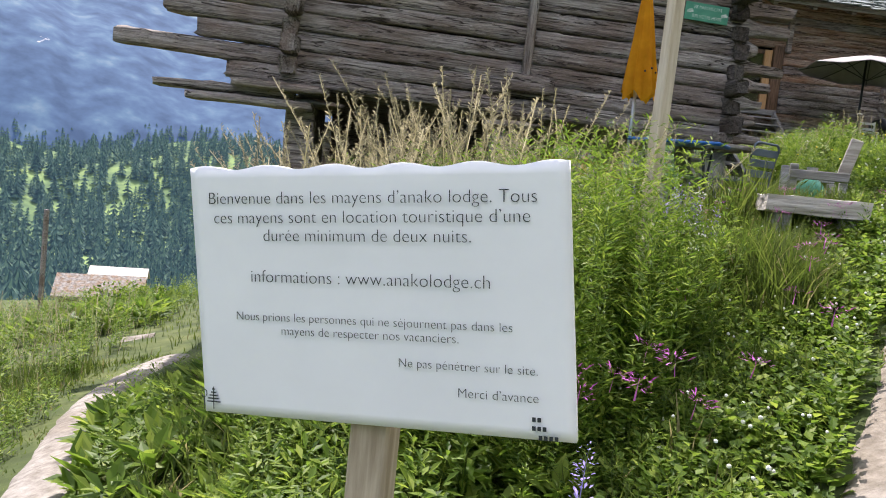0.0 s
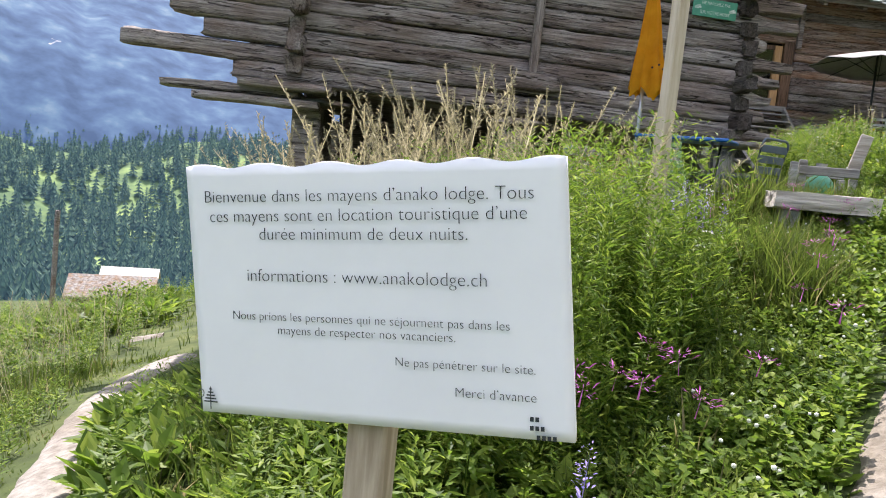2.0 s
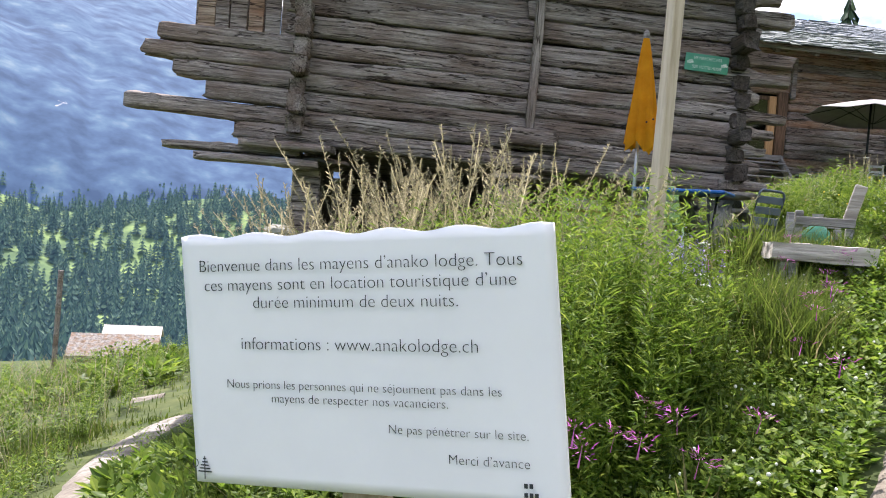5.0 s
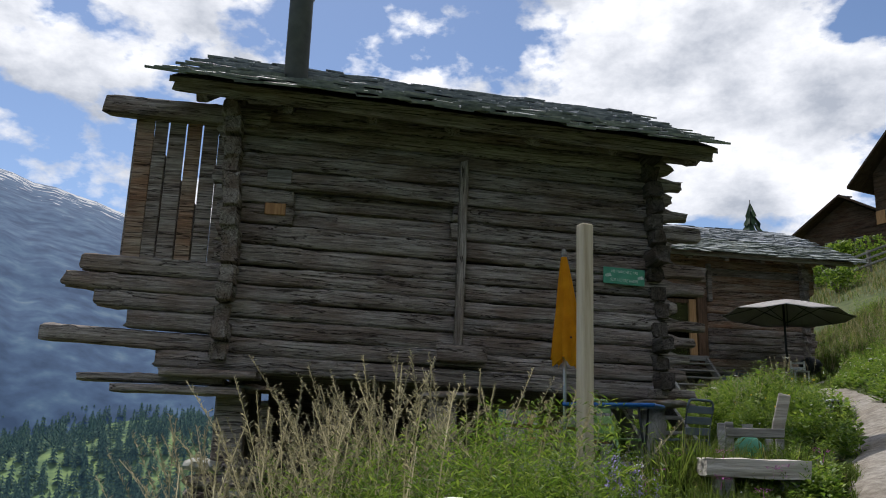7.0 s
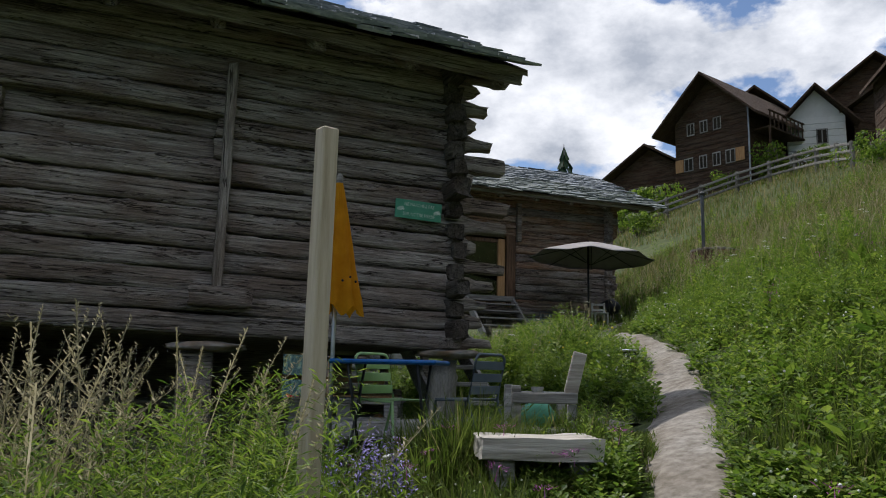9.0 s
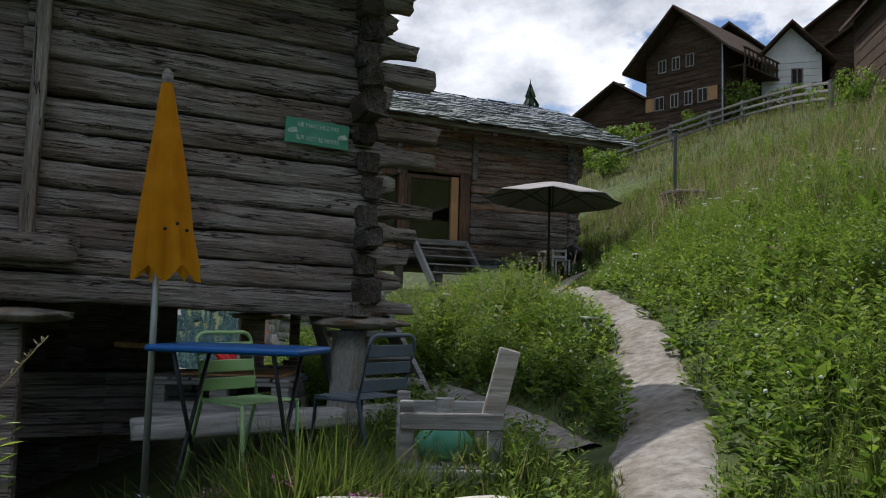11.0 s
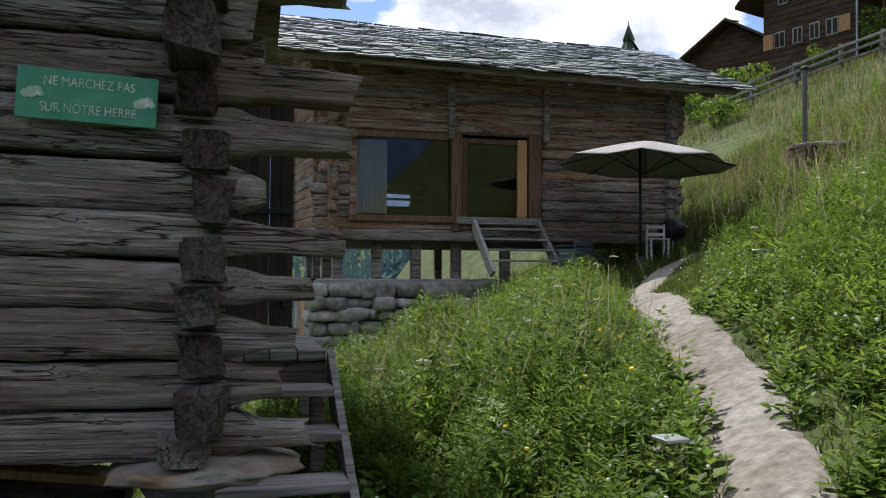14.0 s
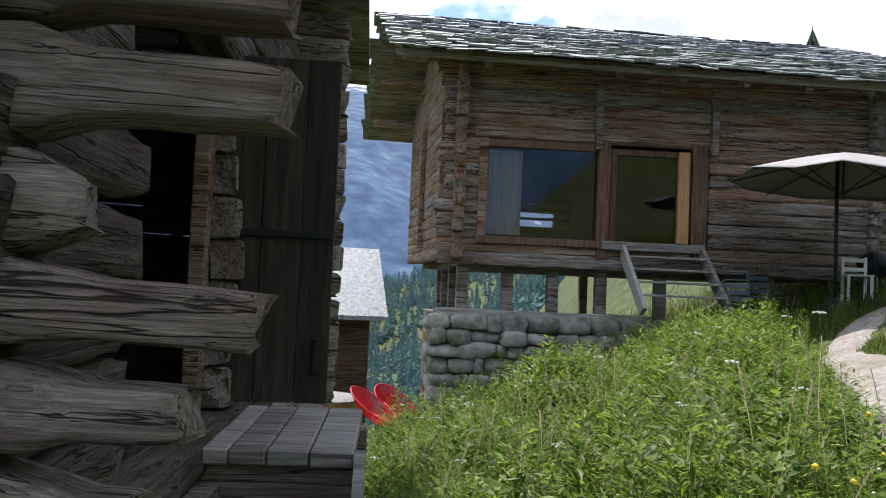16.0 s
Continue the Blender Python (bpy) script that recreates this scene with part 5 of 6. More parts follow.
# ---- hillside: chalets, fence, bathing tub, fir, bushes ----
def bush(name, x, y, r, seed, label, material, squash=0.8):
    rnd = random.Random(seed)
    g = ground_z(x, y)
    ob = thing(name, pose(x, y, g), label, "bush")
    bm = bmesh.new()
    for k in range(6):
        a = rnd.uniform(0, math.tau)
        tube(bm, [(0, 0, -0.1), (0.3 * r * math.cos(a), 0.3 * r * math.sin(a), 0.6 * r), (0.6 * r * math.cos(a), 0.6 * r * math.sin(a), 1.2 * r)], [0.05 * r, 0.035 * r, 0.012 * r], 5)
    part("stem", bm, LOG, ob)
    verts, faces = [], []
    clumps = [(Vector((rnd.gauss(0, 0.5), rnd.gauss(0, 0.5), rnd.uniform(0.3, 1.5) * squash)) * r, rnd.uniform(0.25, 0.5) * r) for _ in range(16)]
    for k in range(1500):
        c, cr = clumps[k % 16]
        d = Vector((rnd.gauss(0, 1), rnd.gauss(0, 1), rnd.gauss(0, 1))).normalized()
        p = c + d * cr * rnd.uniform(0.6, 1.05)
        s = r * rnd.uniform(0.05, 0.09)
        e = Vector((rnd.gauss(0, 1), rnd.gauss(0, 1), rnd.gauss(0, 1))).normalized() * s
        f = e.cross(d).normalized() * s * 0.6
        b = len(verts)
        verts += [p - e, p + f, p + e, p - f]
        faces.append((b, b + 1, b + 2, b + 3))
    piece("crown", mesh_from(verts, faces, False, "crown"), material, ob)


def build_hillside():
    big = gabled_house("chalet", facing(34.1, 36.3, 12.2, -0.97, -0.25), 4.9, 8.5, 5.4, 7.7, DARKLOG, DARKLOG, "tall dark timber chalet with orange shutters", "house", ((-1.5, 2.3, 0.5, 0.7, (-1,)), (-0.5, 2.3, 0.4, 0.7, ()), (0.4, 2.3, 0.4, 0.7, ()), (1.3, 2.3, 0.5, 0.7, (1,)), (-1.3, 4.5, 0.4, 0.65, ()), (-0.4, 4.5, 0.4, 0.65, ()), (0.5, 4.5, 0.4, 0.65, ()), (-0.6, 0.5, 0.5, 0.6, ())), 1.0, rows=18)
    part("downpipe", tube(bmesh.new(), [(2.55, -0.12, 0), (2.55, -0.12, 5.4)], 0.05, 8), STEEL, big)
    for z in (1.6, 4.0):
        part("balcony", boxed(2.47, 3.5, 0.5, 6, z, z + 0.12, 0.02), DARKLOG, big)
        for k in range(12):
            part("baluster", boxed(3.42, 3.48, 0.6 + 0.46 * k, 0.68 + 0.46 * k, z + 0.12, z + 1.0, 0.006), DARKLOG, big)
        part("handrail", boxed(3.4, 3.5, 0.5, 6, z + 1.0, z + 1.08, 0.01), DARKLOG, big)
        part("balcony_post", boxed(3.4, 3.5, 0.5, 0.62, z - 2.4, z, 0.01), DARKLOG, big)
    dish = thing("satellite_dish", facing(35.6, 34.7, 14.9, -0.62, -0.78), "small pale satellite dish on a pole", "dish")
    part("bowl", tube(bmesh.new(), [(0, -0.3, 0), (0, -0.25, 0.01), (0, -0.15, 0.02)], [0.38, 0.3, 0.05], 16), RENDERWALL, dish)
    part("mast", tube(bmesh.new(), [(0.05, 0, -2.2), (0.05, 0, 0)], 0.03, 6), STEEL, dish)
    gabled_house("chalet", facing(36.6, 45.0, 13.4, -0.9, -0.43), 6.0, 7, 2.8, 4.7, DARKLOG, DARKLOG, "low dark timber chalet with a small chimney", "house", ((-1.2, 1.2, 0.6, 0.7, ()), (0.8, 1.2, 0.6, 0.7, ())), 0.8)
    chim = thing("chimney", pose(37.6, 46.3, 17.6), "small capped masonry chimney on a chalet roof", "chimney")
    part("stack", boxed(-0.25, 0.25, -0.25, 0.25, -0.8, 0.9, 0.02), STONE, chim)
    part("cap", boxed(-0.38, 0.38, -0.38, 0.38, 1.1, 1.18, 0.02), SLATE, chim)
    for x in (-0.2, 0.2):
        part("leg", boxed(x - 0.05, x + 0.05, -0.2, 0.2, 0.902, 1.098, 0.01), STONE, chim)
    gabled_house("white_house", facing(39.8, 33.6, 14.0, -0.7, -0.71), 3.2, 6, 3.6, 5.3, RENDERWALL, DARKLOG, "white rendered house with a dark roof", "house", ((0.3, 2.0, 0.5, 0.8, ()),), 0.7)
    gabled_house("chalet", facing(41.0, 39.5, 15.5, -0.62, -0.78), 5.5, 6, 3.6, 5.8, DARKLOG, DARKLOG, "dark timber chalet behind another on the hill", "house", (), 0.8)
    gabled_house("chalet", facing(43.5, 30.8, 15.0, -0.7, -0.71), 5.0, 6, 3.2, 5.0, DARKLOG, DARKLOG, "brown timber house higher on the hill", "house", ((0, 1.4, 0.5, 0.7, ()),), 0.8)
    gabled_house("chalet", facing(51.0, 37.8, 18.6, -0.7, -0.71), 6.5, 6, 3.8, 6.4, DARKLOG, DARKLOG, "dark timber chalet at the top of the hill", "house", (), 0.9)
    gabled_house("barn", facing(34.2, 20.2, 11.6, -0.6, -0.8), 5.5, 6, 5.0, 7.6, DARKLOG, DARKLOG, "tall dark log barn on the hillside", "barn", (), 0.5)
    # post-and-rail fence along the crest
    fence = thing("fence", pose(0, 0, 0), "grey wooden post-and-rail fence along the hill crest", "fence")
    pts = [(28.6, 36.6), (29.6, 35.0), (30.6, 33.4), (31.6, 31.8), (32.2, 30.2), (32.2, 28.6), (31.8, 27.0), (31.2, 25.4), (30.4, 24.0)]
    for x, y in pts:
        part("post", boxed(x - 0.08, x + 0.08, y - 0.08, y + 0.08, ground_z(x, y) - 0.2, ground_z(x, y) + 1.15, 0.01), STUMPWOOD, fence)
    for k, ((x0, y0), (x1, y1)) in enumerate(zip(pts, pts[1:])):
        for q, hgt in enumerate((0.35, 0.68, 1.0)):
            log_between(fence, (x0 - 0.1, y0 - 0.1, ground_z(x0, y0) + hgt), (x1 - 0.1, y1 - 0.1, ground_z(x1, y1) + hgt), 0.12, 0.05, 950 + k * 3 + q, STUMPWOOD, "rail", 0.008)
    # round bathing tub with its stove pipe
    tx, ty = 17.49, 18.67
    g = ground_z(tx, ty)
    tub = thing("bathing_tub", pose(tx, ty, g), "round wooden bathing tub sunk in the hillside", "tub")
    R, H = 0.65, 0.42
    for k in range(28):
        a = k * math.tau / 28
        part("stave", box(bmesh.new(), -0.115 * R, 0.115 * R, -0.03, 0.03, -0.6, H, 0.006, m=pose(R * math.cos(a), R * math.sin(a), 0, 0, 0, math.degrees(a) + 90)), DOORWOOD if k % 5 else LOG_WARM, tub)
    part("lid", tube(bmesh.new(), [(0, 0, H), (0, 0, H + 0.05), (0, 0, H + 0.08)], [R * 1.07, R * 1.07, R * 0.9], 24), LOG, tub)
    part("stove_pipe", tube(bmesh.new(), [(-0.5 * R, 0.1, H), (-0.5 * R, 0.1, H + 2.6 * R)], 0.075 * R, 10), FLUE, tub)
    part("pipe_cap", tube(bmesh.new(), [(-0.5 * R, 0.1, H + 2.62 * R), (-0.5 * R, 0.1, H + 2.67 * R), (-0.5 * R, 0.1, H + 2.75 * R)], [0.14 * R, 0.14 * R, 0.02], 10), BLACKMETAL, tub)
    for k, (x, y, r) in enumerate(((30.0, 38.6, 1.6), (31.6, 37.4, 1.1), (28.4, 37.6, 1.2), (35.8, 32.8, 1.3), (37.2, 31.2, 0.9), (33.6, 34.6, 0.9), (26.4, 33.5, 1.0), (29.0, 21.6, 1.0), (-5.9, 29.4, 0.85), (-5.0, 31.0, 0.7), (-7.4, 33.5, 0.6), (-3.4, 13.9, 0.45))):
        bush("bush", x, y, r, 70 + k, "dense green bush on the mountain slope", LEAF)
    # a lone spruce behind the cabin roof
    fx, fy = 27.3, 41.7
    fir = thing("spruce", pose(fx, fy, ground_z(fx, fy) - 0.3), "lone dark spruce on the hill", "tree")
    top = 16.6 - ground_z(fx, fy)
    part("trunk", tube(bmesh.new(), [(0, 0, 0), (0, 0, top * 0.6), (0, 0, top)], [0.16, 0.1, 0.02], 8), LOG, fir)
    v, f = conifer(5, 11, 7)
    piece("crown", mesh_from([tuple(Vector((p.x * 0.95, p.y * 0.95, p.z)) * top) for p in v], f, False, "crown"), NEEDLE, fir)


def conifer(seed, tiers=9, n=9):
    """Vertices and faces of a ragged conifer one metre high."""
    rnd = random.Random(seed)
    verts, faces = [], []
    for t in range(tiers):
        f = t / tiers
        z, r = 0.12 + 0.85 * f, 0.20 * (1 - f) ** 0.8 + 0.012
        for k in range(n):
            a = (k + rnd.uniform(-0.3, 0.3)) * math.tau / n + t
            rr = r * rnd.uniform(0.7, 1.2)
            b = len(verts)
            d = Vector((math.cos(a), math.sin(a), 0))
            s = Vector((-d.y, d.x, 0)) * rr * 0.42
            verts += [Vector((0, 0, z + 0.09)), d * rr + s + Vector((0, 0, z - 0.03)), d * rr * 1.12 + Vector((0, 0, z - 0.06)), d * rr - s + Vector((0, 0, z - 0.03))]
            faces += [(b, b + 1, b + 2), (b, b + 2, b + 3)]
    b = len(verts)
    verts += [Vector((0.02, 0, -0.05)), Vector((-0.01, 0.017, -0.05)), Vector((-0.01, -0.017, -0.05)), Vector((0, 0, 1))]
    faces += [(b, b + 1, b + 3), (b + 1, b + 2, b + 3), (b + 2, b, b + 3)]
    return verts, faces


# ---- small things by the cabin and the path ----
def build_small():
    for x, y in ((6.47, 8.36), (9.9, 11.75)):
        g = ground_z(x, y)
        lamp = thing("path_lamp", pose(x, y, g), "small square glass lamp standing beside the footpath", "lamp", "lamps along the path")
        part("stake", boxed(-0.03, 0.03, -0.03, 0.03, -0.08, 0.1, 0.004), BLACKMETAL, lamp)
        part("glass", boxed(-0.055, 0.055, -0.055, 0.055, 0.102, 0.24, 0.006), GLASS, lamp)
        part("cap", boxed(-0.06, 0.06, -0.06, 0.06, 0.242, 0.262, 0.004), STEEL, lamp)
    x, y = 13.1, 18.2
    g = ground_z(x, y)
    low = thing("white_chair", pose(x, y, g, 0, 0, 160), "small white painted wooden chair beside a log cabin", "chair")
    for sx in (-0.16, 0.16):
        for sy in (-0.16, 0.16):
            part("leg", boxed(sx - 0.02, sx + 0.02, sy - 0.02, sy + 0.02, -0.05, 0.42 if sy > 0 else 0.72, 0.004), RENDERWALL, low)
    part("seat", boxed(-0.19, 0.19, -0.19, 0.19, 0.42, 0.445, 0.005), RENDERWALL, low)
    for z in (0.5, 0.64):
        part("back_rail", boxed(-0.14, 0.14, -0.175, -0.15, z, z + 0.06, 0.004), RENDERWALL, low)
    grill = thing("kettle_grill", pose(x + 0.5, y + 0.25, g + 0.15), "black kettle grill beside a white chair", "grill")
    part("bowl", tube(bmesh.new(), [(0, 0, 0.25), (0, 0, 0.35), (0, 0, 0.5), (0, 0, 0.62), (0, 0, 0.7)], [0.08, 0.24, 0.29, 0.22, 0.04], 18), BLACKMETAL, grill, "", True)
    for a in (0, 2.1, 4.2):
        part("leg", tube(bmesh.new(), [(0.1 * math.cos(a), 0.1 * math.sin(a), 0.3), (0.25 * math.cos(a), 0.25 * math.sin(a), -0.15)], 0.012, 6), STEEL, grill)
    for x, y, turn in ((11.2, 18.3, 150), (11.75, 18.35, 190)):
        garden_chair(pose(x, y, ground_z(x, y), 0, 0, turn), METALPAINT, "grey-blue metal chair beside a log cabin")


build_under_barn()
build_outskirts()
build_hillside()
build_small()


# ---- meadow ----
def blades(name, spots, material, label, bend=0.5):
    """Tapered bent blades at spots of (x, y, height, width), in one mesh."""
    rng = np.random.default_rng(len(spots))
    n = len(spots)
    s = np.array(spots)
    z = np.array([ground_z(a, b) for a, b in s[:, :2]])
    ang, lean = rng.uniform(0, math.tau, n), rng.uniform(0.1, bend, n)
    h, w = s[:, 2], s[:, 3]
    dx, dy = np.cos(ang), np.sin(ang)
    verts = np.zeros((n, 5, 3))
    for k, (f, side, wide) in enumerate(((0, -1, 1), (0, 1, 1), (0.55, 1, 0.8), (0.55, -1, 0.8), (1, 0, 0))):
        out = lean * h * f * f
        verts[:, k, 0] = s[:, 0] + dx * out - dy * side * w * wide / 2
        verts[:, k, 1] = s[:, 1] + dy * out + dx * side * w * wide / 2
        verts[:, k, 2] = z - 0.03 + h * f * (1 - 0.25 * lean * f)
    base = np.arange(n) * 5
    quads = np.stack([base, base + 1, base + 2, base + 3], 1)
    tris = np.stack([base + 3, base + 2, base + 4], 1)
    me = bpy.data.meshes.new(name)
    me.vertices.add(n * 5)
    me.vertices.foreach_set("co", verts.reshape(-1).astype(np.float32))
    me.loops.add(n * 7)
    me.loops.foreach_set("vertex_index", np.concatenate([quads.reshape(-1), tris.reshape(-1)]).astype(np.int32))
    me.polygons.add(n * 2)
    me.polygons.foreach_set("loop_start", np.concatenate([np.arange(n) * 4, n * 4 + np.arange(n) * 3]).astype(np.int32))
    me.polygons.foreach_set("loop_total", np.concatenate([np.full(n, 4), np.full(n, 3)]).astype(np.int32))
    me.update()
    me.validate()
    ob = piece(name, me, material)
    tagged(ob, label, "grass", kind="stuff")


def in_barn(x, y):
    p = B1.inverted() @ Vector((x, y, 0))
    q = B2.inverted() @ Vector((x, y, 0))
    return (-4.6 < p.x < 0.3 and p.y > 0.5 and p.y < 4.9) or (-2.4 < q.x < 4.6 and 0.3 < q.y < 5.8)


def tall(x, y):
    """How high the growth stands."""
    h = 0.13 + 0.10 * (noise.noise((x * 0.5, y * 0.5, 3)) + 0.4)
    h += 0.15 * math.exp(-((x - 6.6) ** 2 / 1.6 + (y - 11.6) ** 2 / 9))
    h += 0.16 * smooth(0.6, 3.0, off_path(x, y)) * smooth(6, 10, x) * (1 if x > 9.5 or y < 9 else 0.3)
    h += 0.30 * math.exp(-((x - 0.9) ** 2 + (y - 4.3) ** 2) / 2.0)
    h += 0.26 * math.exp(-((x - 2.8) ** 2 / 1.2 + (y - 6.0) ** 2 / 0.8)) + 0.2 * math.exp(-((x - 1.4) ** 2 + (y - 5.2) ** 2) / 2.0)
    if 4.5 < x < 7 and y > 12.5:
        h *= 0.6
    return h * (1.0 + 0.75 * noise.noise((x * 1.3, y * 1.3, 11)) + 0.4 * noise.noise((x * 3.7, y * 3.7, 2)))


def scatter_grass():
    rnd = random.Random(31)
    green, dry = [], []
    zones = ((-3.5, 4.5, 1.0, 8.6, 42000), (4.0, 12, 4.5, 15, 80000), (2.5, 12, 0.5, 6, 20000), (9, 24, 5, 26, 55000), (4.5, 12, 13, 19.2, 24000), (-12, 4, 6, 36, 26000), (24, 42, 10, 46, 30000), (2, 14, 19, 36, 16000), (0.3, 4.6, 3.8, 7.5, 40000))
    for x0, x1, y0, y1, n in zones:
        for _ in range(n):
            x, y = rnd.uniform(x0, x1), rnd.uniform(y0, y1)
            o = off_path(x, y)
            if o < 0.01 or in_barn(x, y) or math.hypot(x - 0.3, y) < 0.8:
                continue
            far = math.hypot(x - 4, y - 6)
            h = tall(x, y) * rnd.uniform(0.5, 1.3) * (0.35 + 0.65 * smooth(0.0, 0.5, o))
            w = rnd.uniform(0.006, 0.013) * (1 + far * 0.05)
            p = 0.06 + 0.5 * smooth(10, 17, x) * smooth(0.5, 3, o) + (0.04 if x < -3 else 0)
            (dry if rnd.random() < p else green).append((x, y, h * (1.2 if far > 12 else 1), w))
    blades("grass", green, GRASS, "thick green meadow grass of mixed height", 0.9)
    blades("dry_grass", dry, GRASS_DRY, "yellowing tall meadow grass", 1.0)


def joined(name, template, spots, material, label, category="plant"):
    """Copies of a small mesh at spots of (x, y, z, size, turn, lean), joined into one mesh."""
    v = np.array([p[:] for p in template[0]])
    nv = len(v)
    verts, faces = [], []
    for i, (x, y, z, s, a, l) in enumerate(spots):
        m = np.array(pose(x, y, z, l, l * 0.6, a))
        verts.append((v * s) @ m[:3, :3].T + m[:3, 3])
        faces += [tuple(i * nv + k for k in f) for f in template[1]]
    ob = piece(name, mesh_from(np.concatenate(verts).tolist(), faces, False, name), material)
    tagged(ob, label, category, kind="stuff")


def leafy_template(seed, height=0.5, leaves=34, size=0.07, wide=0.4):
    rnd = random.Random(seed)
    verts, faces = [], []
    for k in range(leaves):
        f = rnd.random() ** 0.8
        a = rnd.uniform(0, math.tau)
        r = rnd.uniform(0.01, 0.05)
        z = height * f
        L = size * rnd.uniform(0.6, 1.3) * (1.25 - 0.7 * f)
        d, up = Vector((math.cos(a), math.sin(a), 0)), rnd.uniform(-0.1, 0.8)
        p = d * r + Vector((0, 0, z))
        side = Vector((-d.y, d.x, 0)) * L * wide / 2
        tip = p + d * L + Vector((0, 0, up * L))
        mid = p + d * L * 0.5 + Vector((0, 0, up * L * 0.7))
        b = len(verts)
        verts += [p, mid + side, tip, mid - side]
        faces += [(b, b + 1, b + 2), (b, b + 2, b + 3)]
    b = len(verts)
    verts += [Vector((-0.004, 0, -0.05)), Vector((0.004, 0, -0.05)), Vector((0, 0.004, height))]
    faces.append((b, b + 1, b + 2))
    return verts, faces


def seed_template(seed, height=1.0):
    """A stalk that nods, with a loose feathery seed head."""
    rnd = random.Random(seed)
    verts, faces = [], []
    nod = rnd.uniform(0.12, 0.45)
    at = lambda f: Vector((nod * f * f * height, 0, height * (f - 0.15 * nod * f ** 3)))
    for k in range(6):
        p, q = at(k / 6), at((k + 1) / 6)
        b = len(verts)
        verts += [p + Vector((0, -0.002, 0)), p + Vector((0, 0.002, 0)), q + Vector((0, 0.0015, 0)), q + Vector((0, -0.0015, 0))]
        faces.append((b, b + 1, b + 2, b + 3))
    for k in range(48):
        f = 0.78 + 0.22 * k / 48
        p = at(f)
        a = rnd.uniform(0, math.tau)
        d = Vector((math.cos(a), math.sin(a), rnd.uniform(0.4, 1.6))).normalized() * rnd.uniform(0.010, 0.027) * (1.3 - (f - 0.78) * 3)
        s = Vector((-d.y, d.x, 0)) * 0.11 + Vector((0, 0, 0.002))
        b = len(verts)
        verts += [p, p + d * 0.6 + s, p + d, p + d * 0.6 - s]
        faces.append((b, b + 1, b + 2, b + 3))
    return verts, faces


def bloom_template(rows=3, n=7, r=0.012, stalk=0.0):
    bm = bmesh.new()
    bmesh.ops.create_icosphere(bm, subdivisions=1, radius=r)
    bm.verts.ensure_lookup_table()
    out = [v.co.copy() for v in bm.verts], [tuple(v.index for v in f.verts) for f in bm.faces]
    bm.free()
    return out


WALKED = ((0, 0), (0.2, 0.1), (1.0, 1.2), (1.6, 2.0), (3.3, 4.05), (4.4, 5.4), (5.3, 7.3))


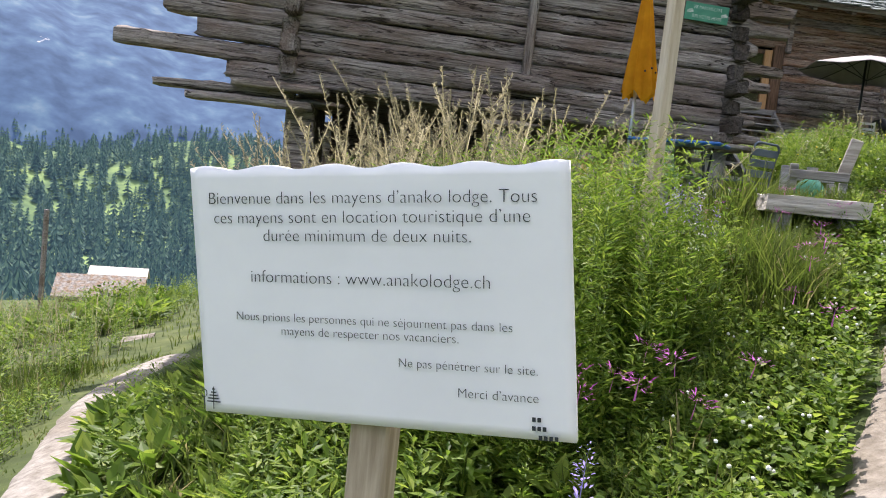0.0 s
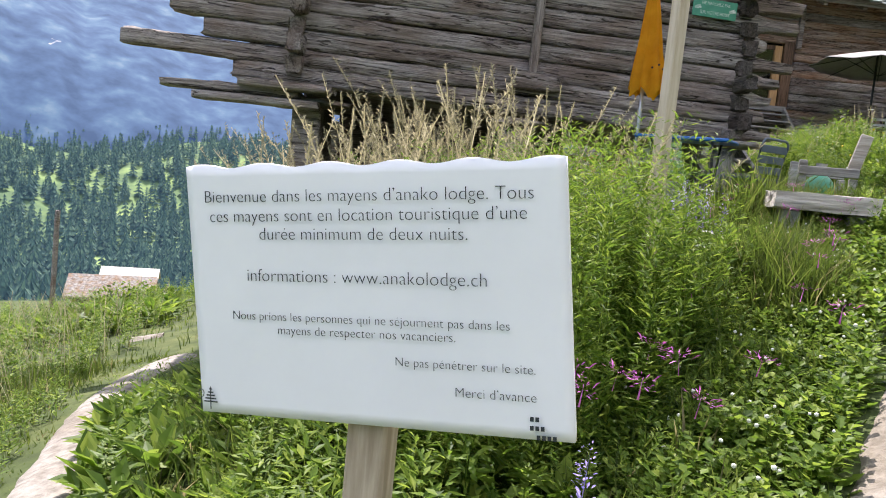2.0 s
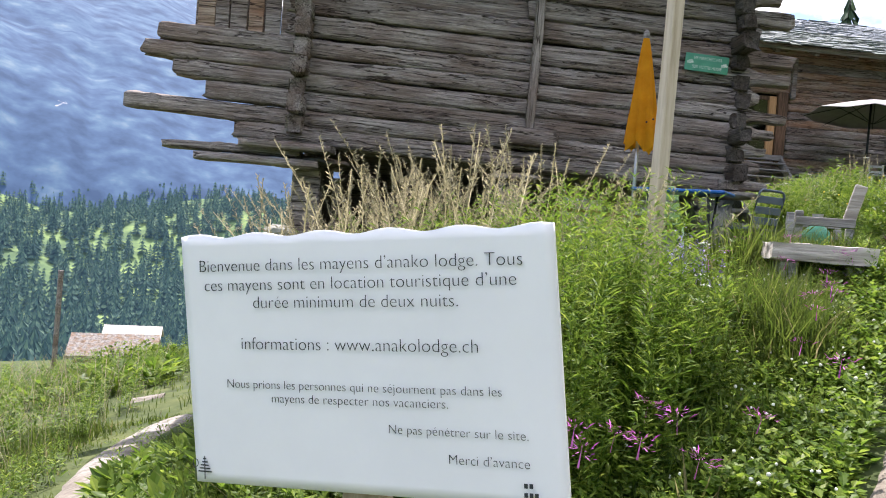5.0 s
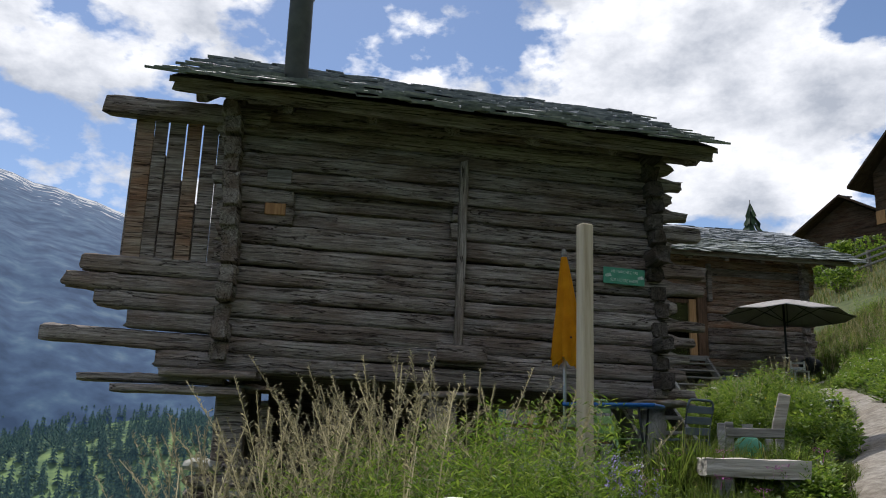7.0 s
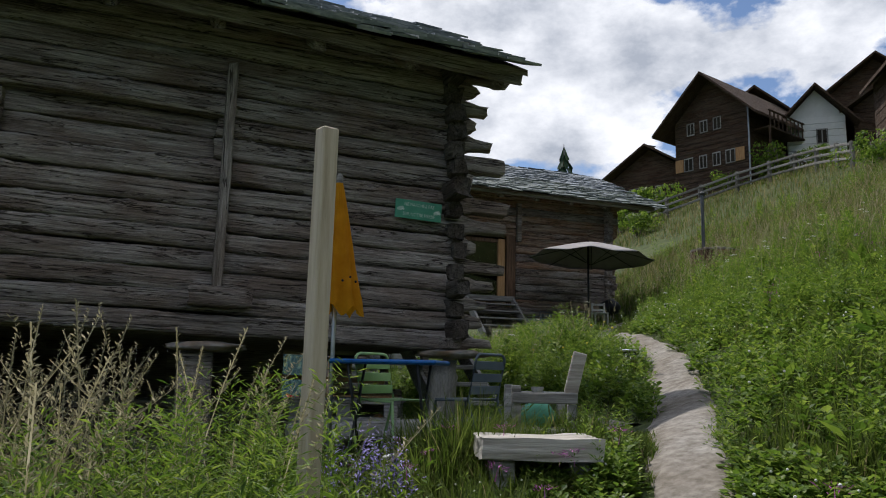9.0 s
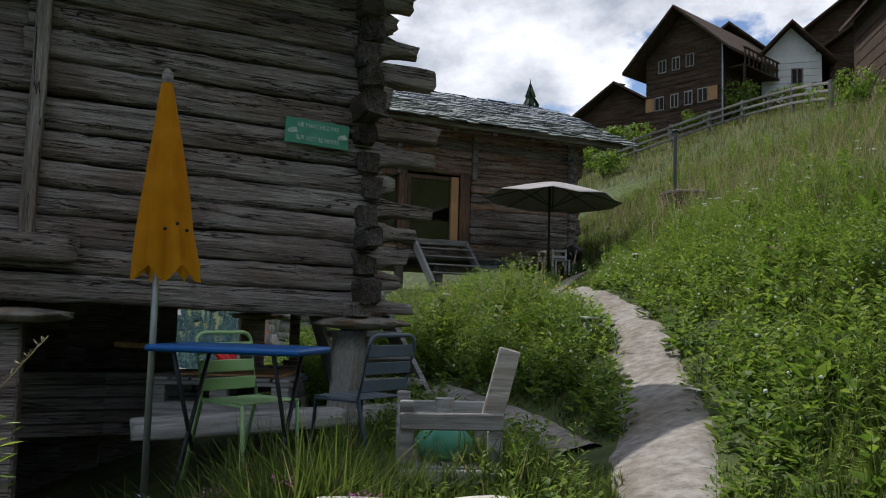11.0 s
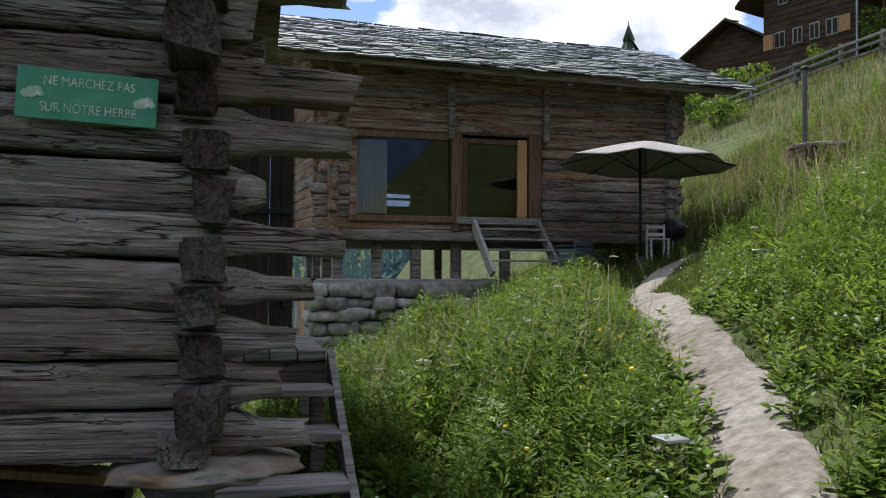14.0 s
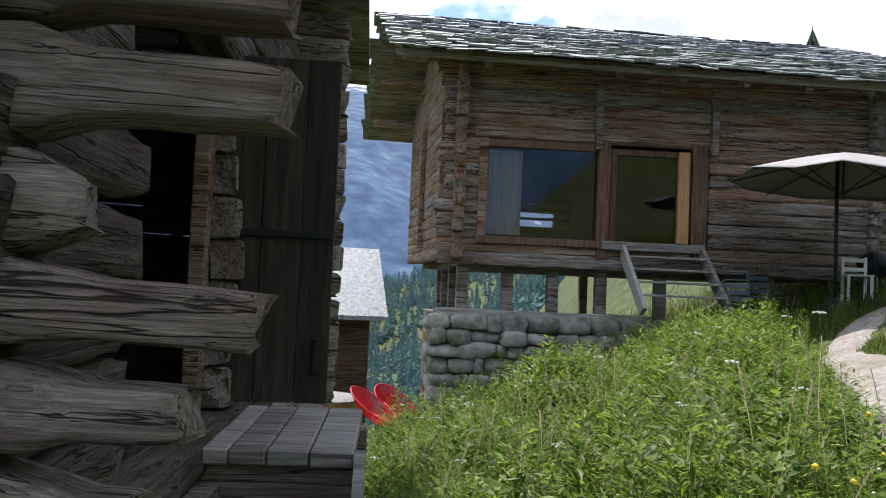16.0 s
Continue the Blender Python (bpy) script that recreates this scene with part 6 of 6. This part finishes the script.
def scatter_plants():
    rnd = random.Random(5)

    def spots(n, x0, x1, y0, y1, s0, s1, dz=0.0, keep=lambda x, y: True, edge=0.03, low=1.0):
        got = []
        while len(got) < n:
            x, y = rnd.uniform(x0, x1), rnd.uniform(y0, y1)
            if off_path(x, y) < edge or in_barn(x, y) or not keep(x, y) or math.hypot(x - 0.3, y) < 1.0 or off_line(x, y, WALKED) < 0.12:
                continue
            got.append((x, y, ground_z(x, y) + (dz(x, y) if callable(dz) else dz), rnd.uniform(s0, s1) * (low + (1 - low) * smooth(0.35, 1.15, off_path(x, y))), rnd.uniform(0, 360), rnd.uniform(-14, 14)))
        return got

    weeds = [leafy_template(k, 0.5, 40, 0.085, 0.35) for k in range(4)]
    for k, t in enumerate(weeds):
        sp = spots(330, -0.8, 2.6, 2.4, 6.0, 0.5, 1.15, low=0.22) + spots(45, -2.8, -0.8, 2.8, 7.0, 0.3, 0.65) + spots(60, 2.6, 4.6, 4.6, 7.0, 0.3, 0.6) + spots(200, 4.5, 10, 7.5, 15, 0.5, 1.0, edge=0.3) + spots(220, 3.5, 13, 1.5, 12, 0.35, 0.8)
        joined("meadow_herbs", t, sp, LEAF, "leafy green meadow herbs among grass")
    # the tall green thicket behind the welcome board
    bush = lambda x, y: math.hypot((x - 0.95) / 0.8, (y - 3.7) / 0.9) < 1
    for k in range(3):
        t = leafy_template(20 + k, 1.25, 120, 0.075, 0.2)
        joined("tall_herbs", t, spots(70, 0.2, 1.9, 2.8, 4.6, 0.6, 1.1, keep=bush) + spots(170, 0.1, 2.0, 3.6, 5.9, 0.6, 1.05, low=0.3) + spots(45, 5.6, 7.7, 9.6, 14, 0.35, 0.62, edge=0.35) + spots(60, 9.2, 16, 6, 13, 0.3, 0.6, edge=0.8), LEAF, "thicket of tall narrow-leaved green herbs")
    # thickets on the mound and in patches up the slope; coarse dock leaves between them
    def lane(y):
        for (x0, y0), (x1, y1) in zip(PATH, PATH[1:]):
            if y0 <= y <= y1:
                return x0 + (x1 - x0) * (y - y0) / (y1 - y0)
        return 4.0

    def clumps(n, x0, x1, y0, y1, s0, s1, keep, rate=0.8, level=-0.1):
        got = []
        for x, y, z, s, a, l in spots(n, x0, x1, y0, y1, s0, s1, keep=keep, edge=0.22):
            v = noise.noise((x * rate, y * rate, 21)) + 0.5 * noise.noise((x * 2.6, y * 2.6, 4))
            near = smooth(0.1, 0.9, off_path(x, y))
            if v > level:
                got.append((x, y, z, s * (0.65 + 0.6 * min(v - level, 1.0)) * (0.45 + 0.55 * near), a, l * 1.4))
        return got

    mound = lambda x, y: x < lane(y) - 0.3 and (x > 5.6 or y > 11.5)
    slope = lambda x, y: x > lane(y) + 0.35
    for k in range(5):
        t = leafy_template(120 + k, 0.62, 100, 0.075, (0.22, 0.3, 0.42, 0.5, 0.26)[k])
        joined("thicket", t, clumps(300, 5.2, 11, 8.8, 17.2, 0.7, 1.2, mound, 0.8, -0.45) + clumps(90, 7.2, 9.6, 13.0, 17.0, 0.9, 1.25, mound, 0.8, -0.6) + spots(110, -9, -2.2, 7.5, 20, 0.5, 1.0) + clumps(420, 4.5, 15, 3.0, 15, 0.5, 1.3, slope, 0.8, 0.0) + clumps(240, 12, 26, 6, 26, 0.9, 1.5, slope), LEAF, "dense thicket of leafy herbs and nettles")
    for k in range(3):
        t = leafy_template(140 + k, 0.22, 16, 0.26, 0.42)
        joined("dock_leaves", t, clumps(60, 5.2, 11, 8.5, 16, 0.7, 1.2, mound, 1.5, 0.0) + clumps(110, 4.2, 13, 3.0, 14, 0.6, 1.2, slope, 1.5, 0.0) + spots(46, -1.5, 1.0, 2.2, 3.4, 0.45, 0.8) + spots(40, -1.6, 0.0, 3.2, 5.4, 0.45, 0.8) + spots(20, -4.2, -2.4, 11.5, 14.5, 0.9, 1.4), LEAF, "coarse broad dock leaves in the grass")
    clover = leafy_template(40, 0.12, 26, 0.042, 0.9)
    joined("clover", clover, spots(3600, 0.9, 4.2, 1.4, 5.2, 0.8, 1.5) + spots(1800, 4.5, 10.5, 4, 12, 0.9, 2.0), LEAF, "low clover and plantain leaves")
    # tall straw-coloured grass in seed
    dry = lambda x, y: math.hypot((x - 0.35) / 0.95, (y - 5.2) / 1.0) < 1
    for k in range(4):
        t = seed_template(60 + k, 1.0)
        joined("seeding_grass", t, spots(68, -0.4, 1.15, 4.4, 6.2, 1.15, 1.8, keep=dry) + spots(22, 0.0, 1.8, 3.8, 5.8, 1.1, 1.6) + spots(110, -4.6, -2.2, 4, 11, 0.5, 0.95) + spots(420, 9.0, 22, 5, 22, 0.6, 1.1, edge=0.8) + spots(50, 5.6, 7.6, 9.5, 13.5, 0.6, 0.95), STRAW, "tall straw-coloured grasses in seed")
    heads = bloom_template(r=0.0115)
    joined("clover_blossoms", heads, spots(240, 1.3, 4.0, 1.6, 5.2, 0.5, 0.85, lambda x, y: 0.13 + 0.12 * rnd.random()) + spots(300, 5, 11, 5, 14, 0.7, 1.1, lambda x, y: 0.15 + 0.2 * rnd.random()), WHITEPETAL, "small round white clover blossoms")
    umbels = []
    for x, y, z, size, a, l in spots(36, 0.2, 2.4, 3.9, 6.0, 0.4, 0.6) + spots(30, 5.6, 9, 9, 15, 0.4, 0.6, keep=mound, edge=0.3) + spots(40, 8, 16, 5, 14, 0.5, 0.8, edge=0.8):
        high = rnd.uniform(0.45, 0.8)
        for _ in range(12):
            q, b = 0.045 * math.sqrt(rnd.random()), rnd.uniform(0, math.tau)
            umbels.append((x + q * math.cos(b), y + q * math.sin(b), z + high - q * 0.3, size, 0, 0))
    joined("yarrow_umbels", heads, umbels, WHITEPETAL, "flat white yarrow flower heads among herbs")
    tuft = leafy_template(70, 0.03, 30, 0.03, 0.15)
    joined("knapweed_blossoms", tuft, [(0.98 + rnd.uniform(-0.2, 0.25), 2.42 + rnd.uniform(-0.25, 0.3), ground_z(1, 2.4) + rnd.uniform(0.42, 0.7), 1.0, rnd.uniform(0, 360), 10) for _ in range(8)] + spots(30, 1.5, 3.5, 2.5, 6, 0.8, 1.1, 0.4) + spots(30, 7, 11, 5, 9, 0.8, 1.2, 0.45, edge=0.5), PINKPETAL, "pink-violet knapweed blossoms")
    spike = leafy_template(71, 0.28, 60, 0.028, 0.5)
    joined("sage_blossoms", spike, [(2.35 + rnd.uniform(-0.2, 0.25), 5.35 + rnd.uniform(-0.2, 0.2), ground_z(2.35, 5.35) + rnd.uniform(0.3, 0.5), 1.0, rnd.uniform(0, 360), rnd.uniform(-8, 8)) for _ in range(14)] + [(0.82, 2.2, ground_z(0.82, 2.2) + 0.3, 0.7, 0, 4)] + spots(12, 0.8, 2.4, 4.4, 6.0, 0.7, 1, 0.4), VIOLETPETAL, "violet sage flower spikes")
    joined("yellow_blossoms", heads, spots(14, 5.4, 8.0, 8.5, 11, 0.9, 1.4, lambda x, y: 0.35 + 0.2 * rnd.random(), edge=0.3), YELLOWPETAL, "small yellow meadow flowers")


def build_forest():
    rnd = random.Random(12)
    kinds = [conifer(k, 6, 6) for k in range(3)]
    lots = [[], [], []]
    while sum(map(len, lots)) < 7600:
        a, r = radians(rnd.uniform(68, 150)), rnd.uniform(170, 980)
        x, y = 3 + r * math.cos(a), 6 + r * math.sin(a)
        deg = math.degrees(a)
        clear = noise.noise((x / 55, y / 55, 7)) + 0.9 * smooth(112, 122, deg) * smooth(420, 200, r) - 0.25 * smooth(200, 300, r)
        if clear > 0.12 or (r < 200 and rnd.random() < 0.8):
            continue
        lots[rnd.randrange(3)].append((x, y, ground_z(x, y) - 0.5, rnd.uniform(10, 20), rnd.uniform(0, 360), rnd.uniform(-2, 2)))
    for t, sp in zip(kinds, lots):
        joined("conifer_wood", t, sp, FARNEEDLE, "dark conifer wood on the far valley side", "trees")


scatter_grass()
scatter_plants()
build_forest()
